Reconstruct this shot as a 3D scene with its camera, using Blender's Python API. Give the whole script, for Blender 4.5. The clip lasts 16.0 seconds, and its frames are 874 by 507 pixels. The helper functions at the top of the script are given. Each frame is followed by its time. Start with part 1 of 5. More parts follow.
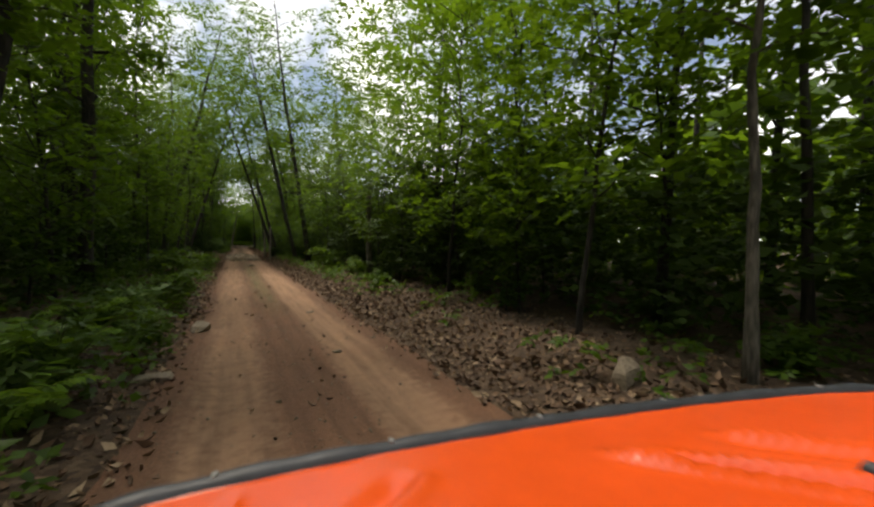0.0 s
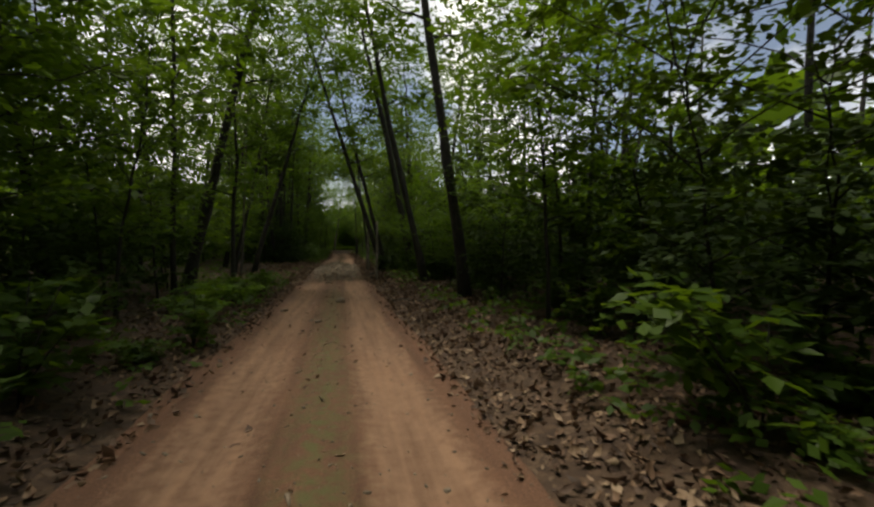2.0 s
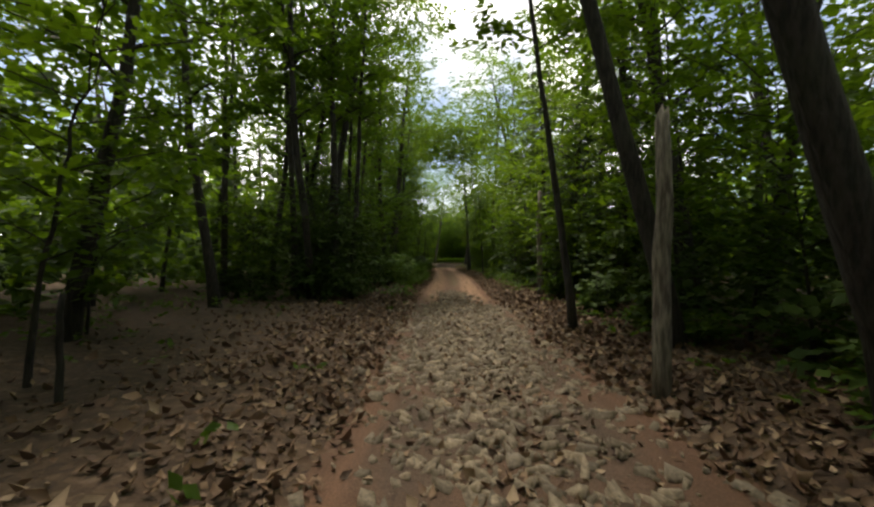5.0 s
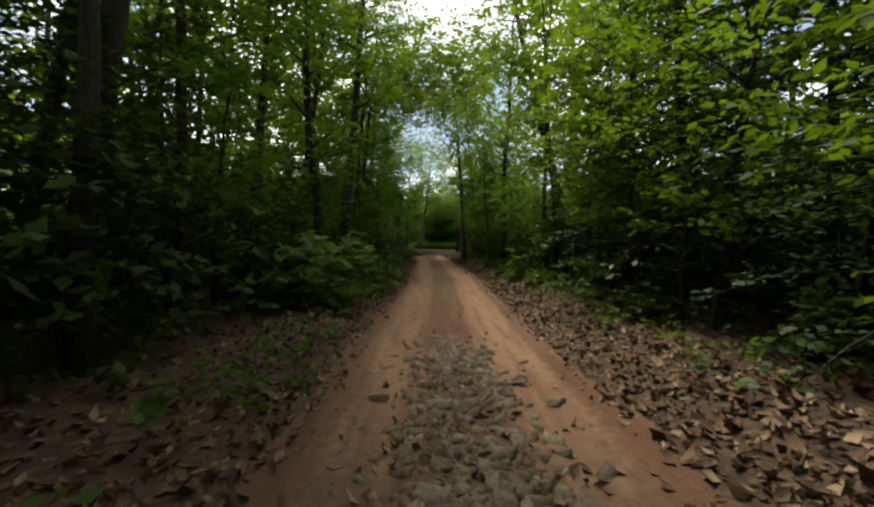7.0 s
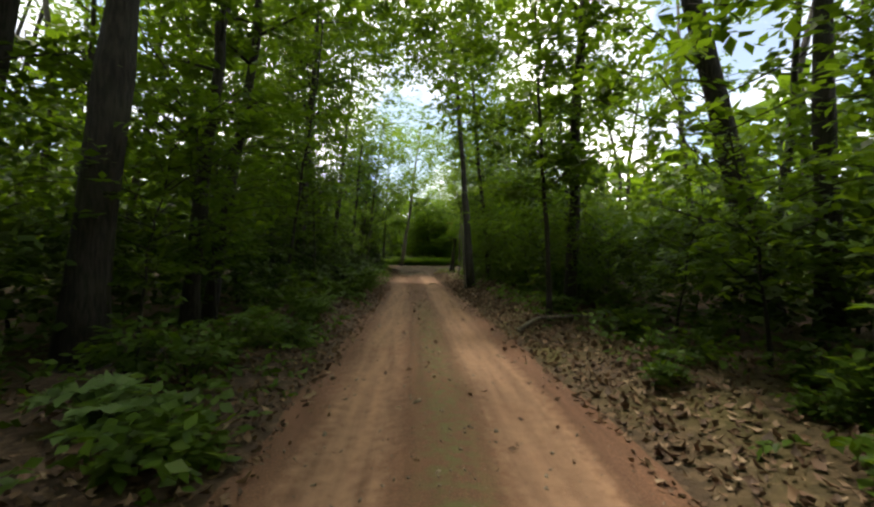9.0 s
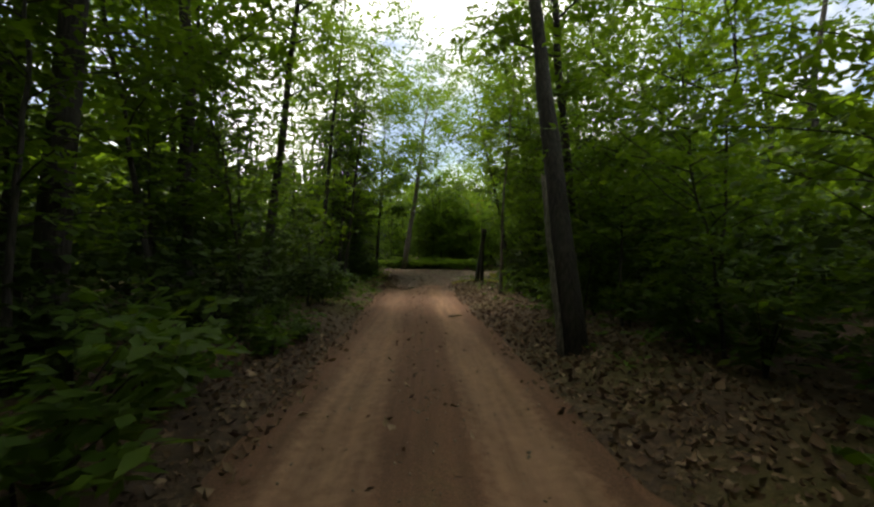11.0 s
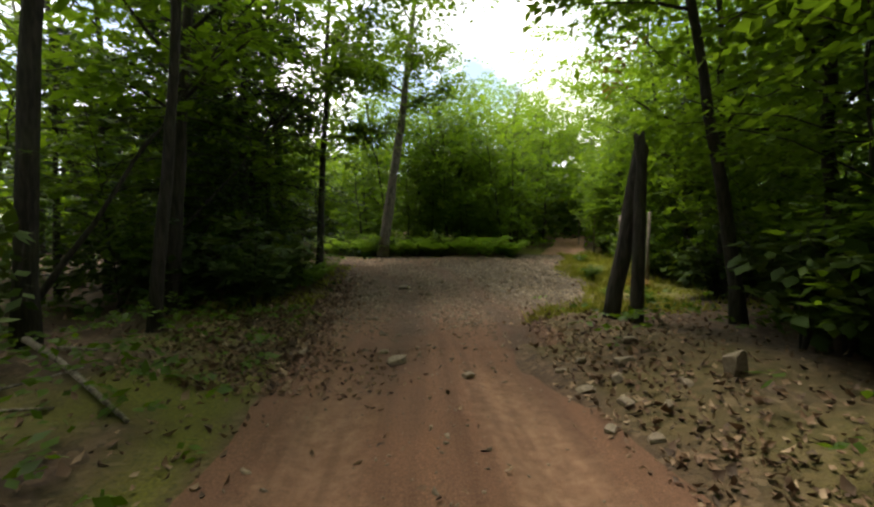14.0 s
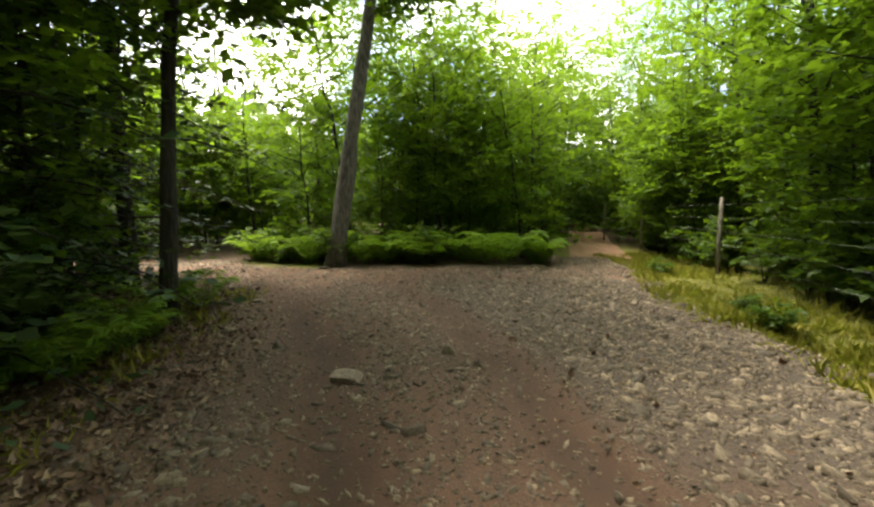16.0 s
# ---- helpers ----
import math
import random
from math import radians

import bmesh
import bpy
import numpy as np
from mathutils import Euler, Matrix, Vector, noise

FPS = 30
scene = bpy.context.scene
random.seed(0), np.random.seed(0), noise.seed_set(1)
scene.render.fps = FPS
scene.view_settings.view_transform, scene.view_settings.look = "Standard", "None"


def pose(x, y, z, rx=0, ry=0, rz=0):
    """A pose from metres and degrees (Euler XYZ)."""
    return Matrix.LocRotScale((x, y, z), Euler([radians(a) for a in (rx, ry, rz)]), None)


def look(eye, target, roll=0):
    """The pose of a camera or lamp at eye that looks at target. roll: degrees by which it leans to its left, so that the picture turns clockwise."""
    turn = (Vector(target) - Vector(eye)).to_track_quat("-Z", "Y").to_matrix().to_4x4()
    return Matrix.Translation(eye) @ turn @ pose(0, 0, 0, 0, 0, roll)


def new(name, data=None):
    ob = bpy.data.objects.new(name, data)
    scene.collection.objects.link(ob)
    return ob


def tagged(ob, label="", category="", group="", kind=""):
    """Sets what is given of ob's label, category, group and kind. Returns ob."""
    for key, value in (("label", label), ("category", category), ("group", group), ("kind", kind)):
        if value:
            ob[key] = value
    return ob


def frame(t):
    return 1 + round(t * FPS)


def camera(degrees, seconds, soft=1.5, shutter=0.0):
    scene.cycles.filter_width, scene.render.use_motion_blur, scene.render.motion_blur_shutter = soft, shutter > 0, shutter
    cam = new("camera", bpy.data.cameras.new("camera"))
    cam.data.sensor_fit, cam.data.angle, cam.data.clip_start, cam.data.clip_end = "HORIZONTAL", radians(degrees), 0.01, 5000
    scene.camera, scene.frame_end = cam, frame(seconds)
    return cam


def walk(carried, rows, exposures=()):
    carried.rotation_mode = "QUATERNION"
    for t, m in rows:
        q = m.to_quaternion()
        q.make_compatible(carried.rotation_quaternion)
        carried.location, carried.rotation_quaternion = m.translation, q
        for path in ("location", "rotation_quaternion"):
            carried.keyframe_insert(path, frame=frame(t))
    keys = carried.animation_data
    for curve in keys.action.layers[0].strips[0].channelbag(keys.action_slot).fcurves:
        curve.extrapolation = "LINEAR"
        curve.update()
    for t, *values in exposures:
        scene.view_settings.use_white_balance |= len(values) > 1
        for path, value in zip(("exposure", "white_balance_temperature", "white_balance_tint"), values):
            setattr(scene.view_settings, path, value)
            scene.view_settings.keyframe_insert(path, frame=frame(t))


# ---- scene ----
cam = camera(92, 16.0, soft=2.4, shutter=0.05)
# seconds, x, y, z, yaw to the left, pitch, roll
PATH = [
    (0, -0.377, -0.005, 1.600, -25.41, -1.52, 0.59),
    (0.5, 0.114, 3.908, 1.600, -21.41, -1.36, 0.68),
    (1, 0.397, 7.943, 1.600, -17.00, -1.21, 0.19),
    (1.5, 0.529, 12.060, 1.600, -14.50, -1.24, 0.02),
    (2, 0.506, 16.209, 1.600, -12.54, -1.14, 0.06),
    (2.5, 0.326, 20.347, 1.600, -10.93, -1.35, 0.05),
    (3, 0.148, 24.276, 1.600, -9.35, -1.62, -0.43),
    (3.5, 0.011, 27.934, 1.600, -7.54, -1.35, -0.24),
    (4, -0.123, 31.335, 1.600, -5.26, -0.78, 0.00),
    (4.5, -0.289, 34.484, 1.600, -2.29, 0.17, -0.04),
    (5, -0.475, 37.481, 1.600, 0.44, 0.39, 0.02),
    (5.5, -0.542, 40.473, 1.600, 1.23, 0.02, 0.00),
    (6, -0.518, 43.485, 1.600, 0.75, -0.66, -0.02),
    (6.5, -0.427, 46.542, 1.600, -0.32, -1.35, -0.04),
    (7, -0.286, 49.666, 1.600, -1.31, -1.71, -0.07),
    (7.5, -0.111, 52.883, 1.6, -1.54, -1.26, -0.09),
    (8, 0.065, 56.23, 1.6, -1.97, -0.70, -0.04),
    (8.5, 0.137, 59.629, 1.6, -2.53, -0.06, 0.01),
    (9, 0.114, 63.057, 1.6, -2.94, 0.21, 0.13),
    (9.5, 0.111, 66.349, 1.6, -2.87, 0.38, 0.16),
    (10, 0.132, 69.506, 1.6, -2.51, 0.49, 0.21),
    (10.5, 0.181, 72.529, 1.6, -2.05, 0.48, 0.28),
    (11, 0.260, 75.421, 1.600, -1.68, 0.19, 0.39),
    (11.5, 0.371, 78.183, 1.600, -1.59, -0.23, 0.63),
    (12, 0.253, 81.156, 1.600, -1.74, -0.74, 0.73),
    (12.5, 0.072, 83.911, 1.600, -2.34, -1.27, 0.54),
    (13, -0.032, 86.435, 1.600, -2.75, -1.96, 0.42),
    (13.5, -0.128, 88.765, 1.600, -3.15, -2.54, -0.02),
    (14, -0.173, 90.929, 1.600, -3.60, -3.14, -0.37),
    (14.5, -0.091, 92.894, 1.600, -3.97, -3.65, -0.32),
    (15, -0.033, 94.665, 1.600, -4.47, -4.13, -0.33),
    (15.5, 0.031, 96.371, 1.600, -5.01, -4.36, -0.26),
    (16, 0.136, 98.134, 1.600, -5.90, -4.39, -0.21),
]


def aim(x, y, z, yaw, pitch, roll):
    a, b = radians(yaw), radians(pitch)
    ahead = Vector((-math.sin(a) * math.cos(b), math.cos(a) * math.cos(b), math.sin(b)))
    eye = Vector((x, y, z))
    return look(eye, eye + 10 * ahead, roll)


walk(cam, [(t, aim(*p)) for t, *p in PATH], [(t, e, 6850, 10) for t, e in [(0, 0.4), (0.5, 0.4), (1, 0.4), (1.5, 0.2), (2, -0.1), (2.5, 0.05), (3, 0.4), (3.5, 0.2), (4.5, 0.8), (7, 0.9), (8, 1.25), (9, 1.4), (11.5, 0.85), (12.2, 1.1), (13, 1.1), (14, 1.45), (15, 1.85), (15.5, 2.05), (16, 2.15)]])

# ---- light ----
world = bpy.data.worlds.new("sky")
scene.world = world
world.use_nodes = True
wn, wl = world.node_tree.nodes, world.node_tree.links
SUN_UP, SUN_ROUND = 72.0, 318.0
sky = wn.new("ShaderNodeTexSky")
sky.sky_type, sky.sun_disc = "NISHITA", False
sky.sun_elevation, sky.sun_rotation = radians(SUN_UP), radians(SUN_ROUND)
clouds = wn.new("ShaderNodeTexNoise")
clouds.inputs["Scale"].default_value, clouds.inputs["Detail"].default_value = 2.6, 6.0
cover = wn.new("ShaderNodeMapRange")
cover.inputs["From Min"].default_value, cover.inputs["From Max"].default_value = 0.43, 0.58
cover.inputs["To Min"].default_value = 0.06
white = wn.new("ShaderNodeMix")
white.data_type = "RGBA"
white.inputs["B"].default_value = (16.0, 15.9, 15.5, 1)
wl.new(clouds.outputs["Fac"], cover.inputs["Value"])
wl.new(cover.outputs["Result"], white.inputs["Factor"])
wl.new(sky.outputs["Color"], white.inputs["A"])
wl.new(white.outputs["Result"], wn["Background"].inputs["Color"])
wn["Background"].inputs["Strength"].default_value = 0.095
sun = new("sun", bpy.data.lights.new("sun", "SUN"))
sun.data.energy, sun.data.angle, sun.data.color = 3.8, radians(22), (1.0, 0.93, 0.80)
a, b = radians(SUN_UP), radians(SUN_ROUND)
sun.matrix_world = look((0, 0, 30), (-30 * math.sin(b) * math.cos(a), -30 * math.cos(b) * math.cos(a), 30 - 30 * math.sin(a)))


# ---- materials ----
def material(name):
    m = bpy.data.materials.new(name)
    m.use_nodes = True
    return m, m.node_tree.nodes, m.node_tree.links, m.node_tree.nodes["Principled BSDF"]


def noise_node(nodes, links, scale, detail=5.0, rough=0.6, world_space=True):
    n = nodes.new("ShaderNodeTexNoise")
    n.inputs["Scale"].default_value, n.inputs["Detail"].default_value, n.inputs["Roughness"].default_value = scale, detail, rough
    if world_space:
        g = nodes.new("ShaderNodeNewGeometry")
        links.new(g.outputs["Position"], n.inputs["Vector"])
    return n.outputs["Fac"]


def ramp(nodes, links, fac, stops):
    r = nodes.new("ShaderNodeValToRGB")
    el = r.color_ramp.elements
    while len(el) < len(stops):
        el.new(0.5)
    for e, (p, c) in zip(el, stops):
        e.position, e.color = p, (*c, 1)
    links.new(fac, r.inputs["Fac"])
    return r.outputs["Color"]


def blend(nodes, links, fac, one, two, kind="MIX"):
    m = nodes.new("ShaderNodeMix")
    m.data_type, m.blend_type = "RGBA", kind
    for socket, value in (("Factor", fac), ("A", one), ("B", two)):
        if isinstance(value, (int, float)):
            m.inputs[socket].default_value = value
        elif isinstance(value, tuple):
            m.inputs[socket].default_value = (*value, 1)
        else:
            links.new(value, m.inputs[socket])
    return m.outputs["Result"]


def bump(nodes, links, bsdf, fac, strength, distance):
    b = nodes.new("ShaderNodeBump")
    b.inputs["Strength"].default_value, b.inputs["Distance"].default_value = strength, distance
    links.new(fac, b.inputs["Height"])
    links.new(b.outputs["Normal"], bsdf.inputs["Normal"])


def times(nodes, links, one, two):
    m = nodes.new("ShaderNodeMath")
    m.operation = "MULTIPLY"
    for n, v in enumerate((one, two)):
        if isinstance(v, (int, float)):
            m.inputs[n].default_value = v
        else:
            links.new(v, m.inputs[n])
    return m.outputs[0]


def attribute(nodes, name):
    a = nodes.new("ShaderNodeAttribute")
    a.attribute_name = name
    return a.outputs["Fac"]


def leaf_material(name, stops, through_light=0.45, rough=0.5):
    m, n, l, p = material(name)
    g, o = n.new("ShaderNodeNewGeometry"), n.new("ShaderNodeObjectInfo")
    mixed = n.new("ShaderNodeMath")
    mixed.operation = "MULTIPLY_ADD"
    l.new(g.outputs["Random Per Island"], mixed.inputs[0])
    mixed.inputs[1].default_value = 0.6
    part_random = times(n, l, o.outputs["Random"], 0.4)
    l.new(part_random, mixed.inputs[2])
    col = ramp(n, l, mixed.outputs[0], stops)
    mottle = noise_node(n, l, 1.2, 3.0)
    col = blend(n, l, times(n, l, mottle, 0.5), col, (0.022, 0.042, 0.006))
    l.new(col, p.inputs["Base Color"])
    p.inputs["Roughness"].default_value = rough
    p.inputs["Specular IOR Level"].default_value = 0.22
    t = n.new("ShaderNodeBsdfTranslucent")
    glow = blend(n, l, 0.5, col, (0.22, 0.36, 0.010))
    l.new(glow, t.inputs["Color"])
    s = n.new("ShaderNodeMixShader")
    s.inputs[0].default_value = through_light
    l.new(p.outputs[0], s.inputs[1])
    l.new(t.outputs[0], s.inputs[2])
    l.new(s.outputs[0], n["Material Output"].inputs["Surface"])
    return m


LEAF = leaf_material("tree_leaf", [(0.0, (0.026, 0.064, 0.0066)), (0.5, (0.050, 0.105, 0.0083)), (0.9, (0.09, 0.15, 0.0099)), (1.0, (0.13, 0.165, 0.0121))], 0.5)
# lighter copy of the tree leaf, with sunlight put into its colour
LEAF_SUNLIT = leaf_material("sunlit_leaf", [(0.0, (0.047, 0.105, 0.013)), (0.5, (0.084, 0.166, 0.017)), (0.9, (0.128, 0.215, 0.021)), (1.0, (0.18, 0.225, 0.025))], 0.6)
LEAF_DARK = leaf_material("canopy_leaf", [(0.0, (0.020, 0.052, 0.0072)), (0.6, (0.040, 0.082, 0.0088)), (1.0, (0.07, 0.12, 0.0099))], 0.45)
SHRUB_LEAF = leaf_material("shrub_leaf", [(0.0, (0.018, 0.045, 0.0050)), (0.5, (0.038, 0.080, 0.0066)), (0.93, (0.075, 0.135, 0.0099)), (1.0, (0.22, 0.20, 0.0193))], 0.38)
CONIFER_LEAF = leaf_material("conifer_leaf", [(0.0, (0.008, 0.024, 0.010)), (0.6, (0.016, 0.042, 0.016)), (1.0, (0.030, 0.065, 0.024))], 0.08, 0.55)
# dark evergreen leaf, darker still because deep shade is put into its colour
LEAF_SHADED = leaf_material("shaded_leaf", [(0.0, (0.016, 0.034, 0.0050)), (0.6, (0.028, 0.055, 0.0066)), (1.0, (0.05, 0.085, 0.0099))], 0.12, 0.7)
FERN_LEAF = leaf_material("fern_leaf", [(0.0, (0.11, 0.21, 0.023)), (0.6, (0.18, 0.31, 0.034)), (1.0, (0.28, 0.37, 0.045))], 0.45)
BROAD_LEAF = leaf_material("broad_leaf", [(0.0, (0.10, 0.17, 0.055)), (0.6, (0.16, 0.24, 0.08)), (1.0, (0.24, 0.31, 0.10))], 0.35)
RUST_LEAF = leaf_material("rusty_leaf", [(0.0, (0.16, 0.06, 0.02)), (0.6, (0.27, 0.11, 0.03)), (1.0, (0.34, 0.18, 0.06))], 0.35)
GRASS = leaf_material("grass_blade", [(0.0, (0.17, 0.20, 0.025)), (0.5, (0.38, 0.34, 0.055)), (1.0, (0.55, 0.44, 0.14))], 0.4)


def bark_material(name, dark, light, green=0.25):
    m, n, l, p = material(name)
    tc = n.new("ShaderNodeTexCoord")
    mp = n.new("ShaderNodeMapping")
    mp.inputs["Scale"].default_value = (1, 1, 0.18)
    l.new(tc.outputs["Object"], mp.inputs["Vector"])
    furrow = n.new("ShaderNodeTexNoise")
    furrow.inputs["Scale"].default_value, furrow.inputs["Detail"].default_value = 26.0, 6.0
    l.new(mp.outputs["Vector"], furrow.inputs["Vector"])
    col = ramp(n, l, furrow.outputs["Fac"], [(0.40, dark), (0.50, tuple(0.45 * (c + d) for c, d in zip(dark, light))), (0.66, light)])
    patch = ramp(n, l, noise_node(n, l, 1.7, 4.0), [(0.45, (0, 0, 0)), (0.7, (1, 1, 1))])
    col = blend(n, l, times(n, l, patch, green), col, (0.055, 0.062, 0.036))
    l.new(col, p.inputs["Base Color"])
    p.inputs["Roughness"].default_value = 0.9
    bump(n, l, p, furrow.outputs["Fac"], 1.0, 0.035)
    return m


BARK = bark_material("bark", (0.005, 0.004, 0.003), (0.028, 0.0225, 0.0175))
BARK_PALE = bark_material("pale_bark", (0.042, 0.037, 0.028), (0.135, 0.12, 0.095), 0.35)
DEAD_WOOD = bark_material("dead_wood", (0.075, 0.063, 0.048), (0.24, 0.21, 0.168), 0.2)


def ground_material():
    m, n, l, p = material("forest_floor")
    fine, mid, broad = noise_node(n, l, 38, 6), noise_node(n, l, 7, 5), noise_node(n, l, 0.7, 4)
    cells = n.new("ShaderNodeTexVoronoi")
    cells.inputs["Scale"].default_value = 15.0
    g = n.new("ShaderNodeNewGeometry")
    warp = n.new("ShaderNodeVectorMath")
    warp.operation = "MULTIPLY_ADD"
    warp.inputs[1].default_value = (0.12, 0.12, 0.12)
    l.new(mid, warp.inputs[0])
    l.new(g.outputs["Position"], warp.inputs[2])
    l.new(warp.outputs[0], cells.inputs["Vector"])
    tone = n.new("ShaderNodeSeparateColor")
    l.new(cells.outputs["Color"], tone.inputs[0])
    litter = ramp(n, l, tone.outputs[0], [(0.0, (0.022, 0.012, 0.006)), (0.45, (0.060, 0.034, 0.018)), (0.8, (0.112, 0.068, 0.038)), (1.0, (0.18, 0.125, 0.08))])
    litter = blend(n, l, times(n, l, fine, 0.7), litter, (0.055, 0.032, 0.018))
    soil = ramp(n, l, mid, [(0.3, (0.034, 0.019, 0.010)), (0.7, (0.080, 0.047, 0.026))])
    col = blend(n, l, times(n, l, mid, 0.5), litter, soil)
    moss = ramp(n, l, fine, [(0.3, (0.045, 0.050, 0.004)), (0.7, (0.145, 0.142, 0.008))])
    col = blend(n, l, attribute(n, "moss"), col, moss)
    l.new(col, p.inputs["Base Color"])
    p.inputs["Roughness"].default_value = 0.95
    bump(n, l, p, fine, 0.9, 0.03)
    return m


def road_material():
    m, n, l, p = material("dirt_road")
    fine, mid, broad = noise_node(n, l, 55, 6, 0.7), noise_node(n, l, 9, 5), noise_node(n, l, 0.9, 4)
    loose = ramp(n, l, fine, [(0.3, (0.062, 0.029, 0.015)), (0.55, (0.138, 0.067, 0.036)), (0.75, (0.230, 0.128, 0.074))])
    packed = ramp(n, l, mid, [(0.3, (0.228, 0.129, 0.075)), (0.7, (0.300, 0.177, 0.107))])
    packed = blend(n, l, times(n, l, fine, 0.45), packed, (0.105, 0.059, 0.034))
    worn = n.new("ShaderNodeMath")
    worn.operation = "MULTIPLY_ADD"
    l.new(mid, worn.inputs[0])
    worn.inputs[1].default_value = 0.7
    l.new(attribute(n, "rut"), worn.inputs[2])
    edge = ramp(n, l, worn.outputs[0], [(0.55, (0, 0, 0)), (0.95, (1, 1, 1))])
    col = blend(n, l, edge, loose, packed)
    place = n.new("ShaderNodeNewGeometry")
    stretch = n.new("ShaderNodeMapping")
    stretch.inputs["Scale"].default_value = (7.0, 0.45, 1.0)
    l.new(place.outputs["Position"], stretch.inputs["Vector"])
    streak = n.new("ShaderNodeTexNoise")
    streak.inputs["Scale"].default_value, streak.inputs["Detail"].default_value = 1.0, 6.0
    l.new(stretch.outputs["Vector"], streak.inputs["Vector"])
    shade = ramp(n, l, streak.outputs["Fac"], [(0.30, (0.70, 0.67, 0.64)), (0.52, (1.0, 1.0, 1.0)), (0.72, (1.18, 1.17, 1.15))])
    col = blend(n, l, 1.0, col, shade, "MULTIPLY")
    red = ramp(n, l, broad, [(0.5, (0, 0, 0)), (0.75, (1, 1, 1))])
    col = blend(n, l, times(n, l, red, 0.35), col, (0.19, 0.085, 0.045))
    green = ramp(n, l, mid, [(0.4, (0, 0, 0)), (0.62, (1, 1, 1))])
    col = blend(n, l, times(n, l, green, attribute(n, "moss")), col, (0.085, 0.095, 0.028))
    grit = ramp(n, l, fine, [(0.3, (0.020, 0.014, 0.010)), (0.7, (0.078, 0.058, 0.042))])
    col = blend(n, l, attribute(n, "gravel"), col, grit)
    col = blend(n, l, times(n, l, attribute(n, "damp"), 0.95), col, (0.044, 0.023, 0.012))
    l.new(col, p.inputs["Base Color"])
    p.inputs["Roughness"].default_value = 0.92
    bump(n, l, p, fine, 0.7, 0.02)
    return m


def stone_material(name, dark, light, spread=(0.35, 0.7, 1.25)):
    m, n, l, p = material(name)
    g, o = n.new("ShaderNodeNewGeometry"), n.new("ShaderNodeObjectInfo")
    fine = noise_node(n, l, 30, 6)
    col = ramp(n, l, fine, [(0.3, dark), (0.7, light)])
    each = ramp(n, l, g.outputs["Random Per Island"], [(p, (v, v * 0.96, v * 0.9)) for p, v in zip((0.0, 0.6, 1.0), spread)])
    col = blend(n, l, 1.0, col, each, "MULTIPLY")
    l.new(col, p.inputs["Base Color"])
    p.inputs["Roughness"].default_value = 0.85
    bump(n, l, p, fine, 0.6, 0.01)
    return m


def litter_material():
    m, n, l, p = material("dead_leaf")
    g = n.new("ShaderNodeNewGeometry")
    col = ramp(n, l, g.outputs["Random Per Island"], [(0.0, (0.030, 0.016, 0.008)), (0.4, (0.098, 0.050, 0.024)), (0.75, (0.185, 0.112, 0.060)), (1.0, (0.33, 0.24, 0.15))])
    spot = noise_node(n, l, 40, 3)
    col = blend(n, l, times(n, l, spot, 0.5), col, (0.09, 0.055, 0.035))
    l.new(col, p.inputs["Base Color"])
    p.inputs["Roughness"].default_value = 0.75
    return m


def plain_material(name, colour, rough, metal=0.0, grain=40.0, spread=0.25):
    m, n, l, p = material(name)
    col = ramp(n, l, noise_node(n, l, grain, 4), [(0.3, tuple(c * (1 - spread) for c in colour)), (0.7, tuple(min(1, c * (1 + spread)) for c in colour))])
    l.new(col, p.inputs["Base Color"])
    p.inputs["Roughness"].default_value, p.inputs["Metallic"].default_value = rough, metal
    return m


FLOOR, ROAD, LITTER = ground_material(), road_material(), litter_material()
STONE = stone_material("stone", (0.11, 0.089, 0.066), (0.29, 0.243, 0.187), (0.6, 0.8, 1.05))
PEBBLE = stone_material("track_pebble", (0.095, 0.075, 0.053), (0.25, 0.205, 0.15), (0.55, 0.8, 1.2))
CHIP = stone_material("shale_chip", (0.064, 0.051, 0.035), (0.225, 0.182, 0.128))
STEEL = plain_material("galvanised_steel", (0.24, 0.24, 0.235), 0.55, 0.6)


# ---- mesh helpers ----
def mesh_of(name, verts, faces, mats, smooth=False, index=None, attributes=()):
    """A mesh from an array of vertices and a list of face arrays, each of one number of corners."""
    me = bpy.data.meshes.new(name)
    verts = np.asarray(verts, np.float32)
    me.vertices.add(len(verts))
    me.vertices.foreach_set("co", verts.ravel())
    sizes = np.concatenate([np.full(len(f), f.shape[1], np.int32) for f in faces])
    corners = np.concatenate([np.asarray(f, np.int32).ravel() for f in faces])
    me.loops.add(len(corners))
    me.loops.foreach_set("vertex_index", corners)
    me.polygons.add(len(sizes))
    me.polygons.foreach_set("loop_start", np.r_[0, np.cumsum(sizes)[:-1]].astype(np.int32))
    me.polygons.foreach_set("loop_total", sizes)
    if smooth:
        me.polygons.foreach_set("use_smooth", np.ones(len(sizes), bool))
    for m in mats if isinstance(mats, (list, tuple)) else [mats]:
        me.materials.append(m)
    if index is not None:
        me.polygons.foreach_set("material_index", np.asarray(index, np.int32))
    for key, values in attributes:
        me.attributes.new(key, "FLOAT", "POINT").data.foreach_set("value", np.asarray(values, np.float32))
    me.update(calc_edges=True)
    return me


def part(name, me, parent, label=""):
    ob = new(name, me)
    ob.parent = parent
    return tagged(ob, label)


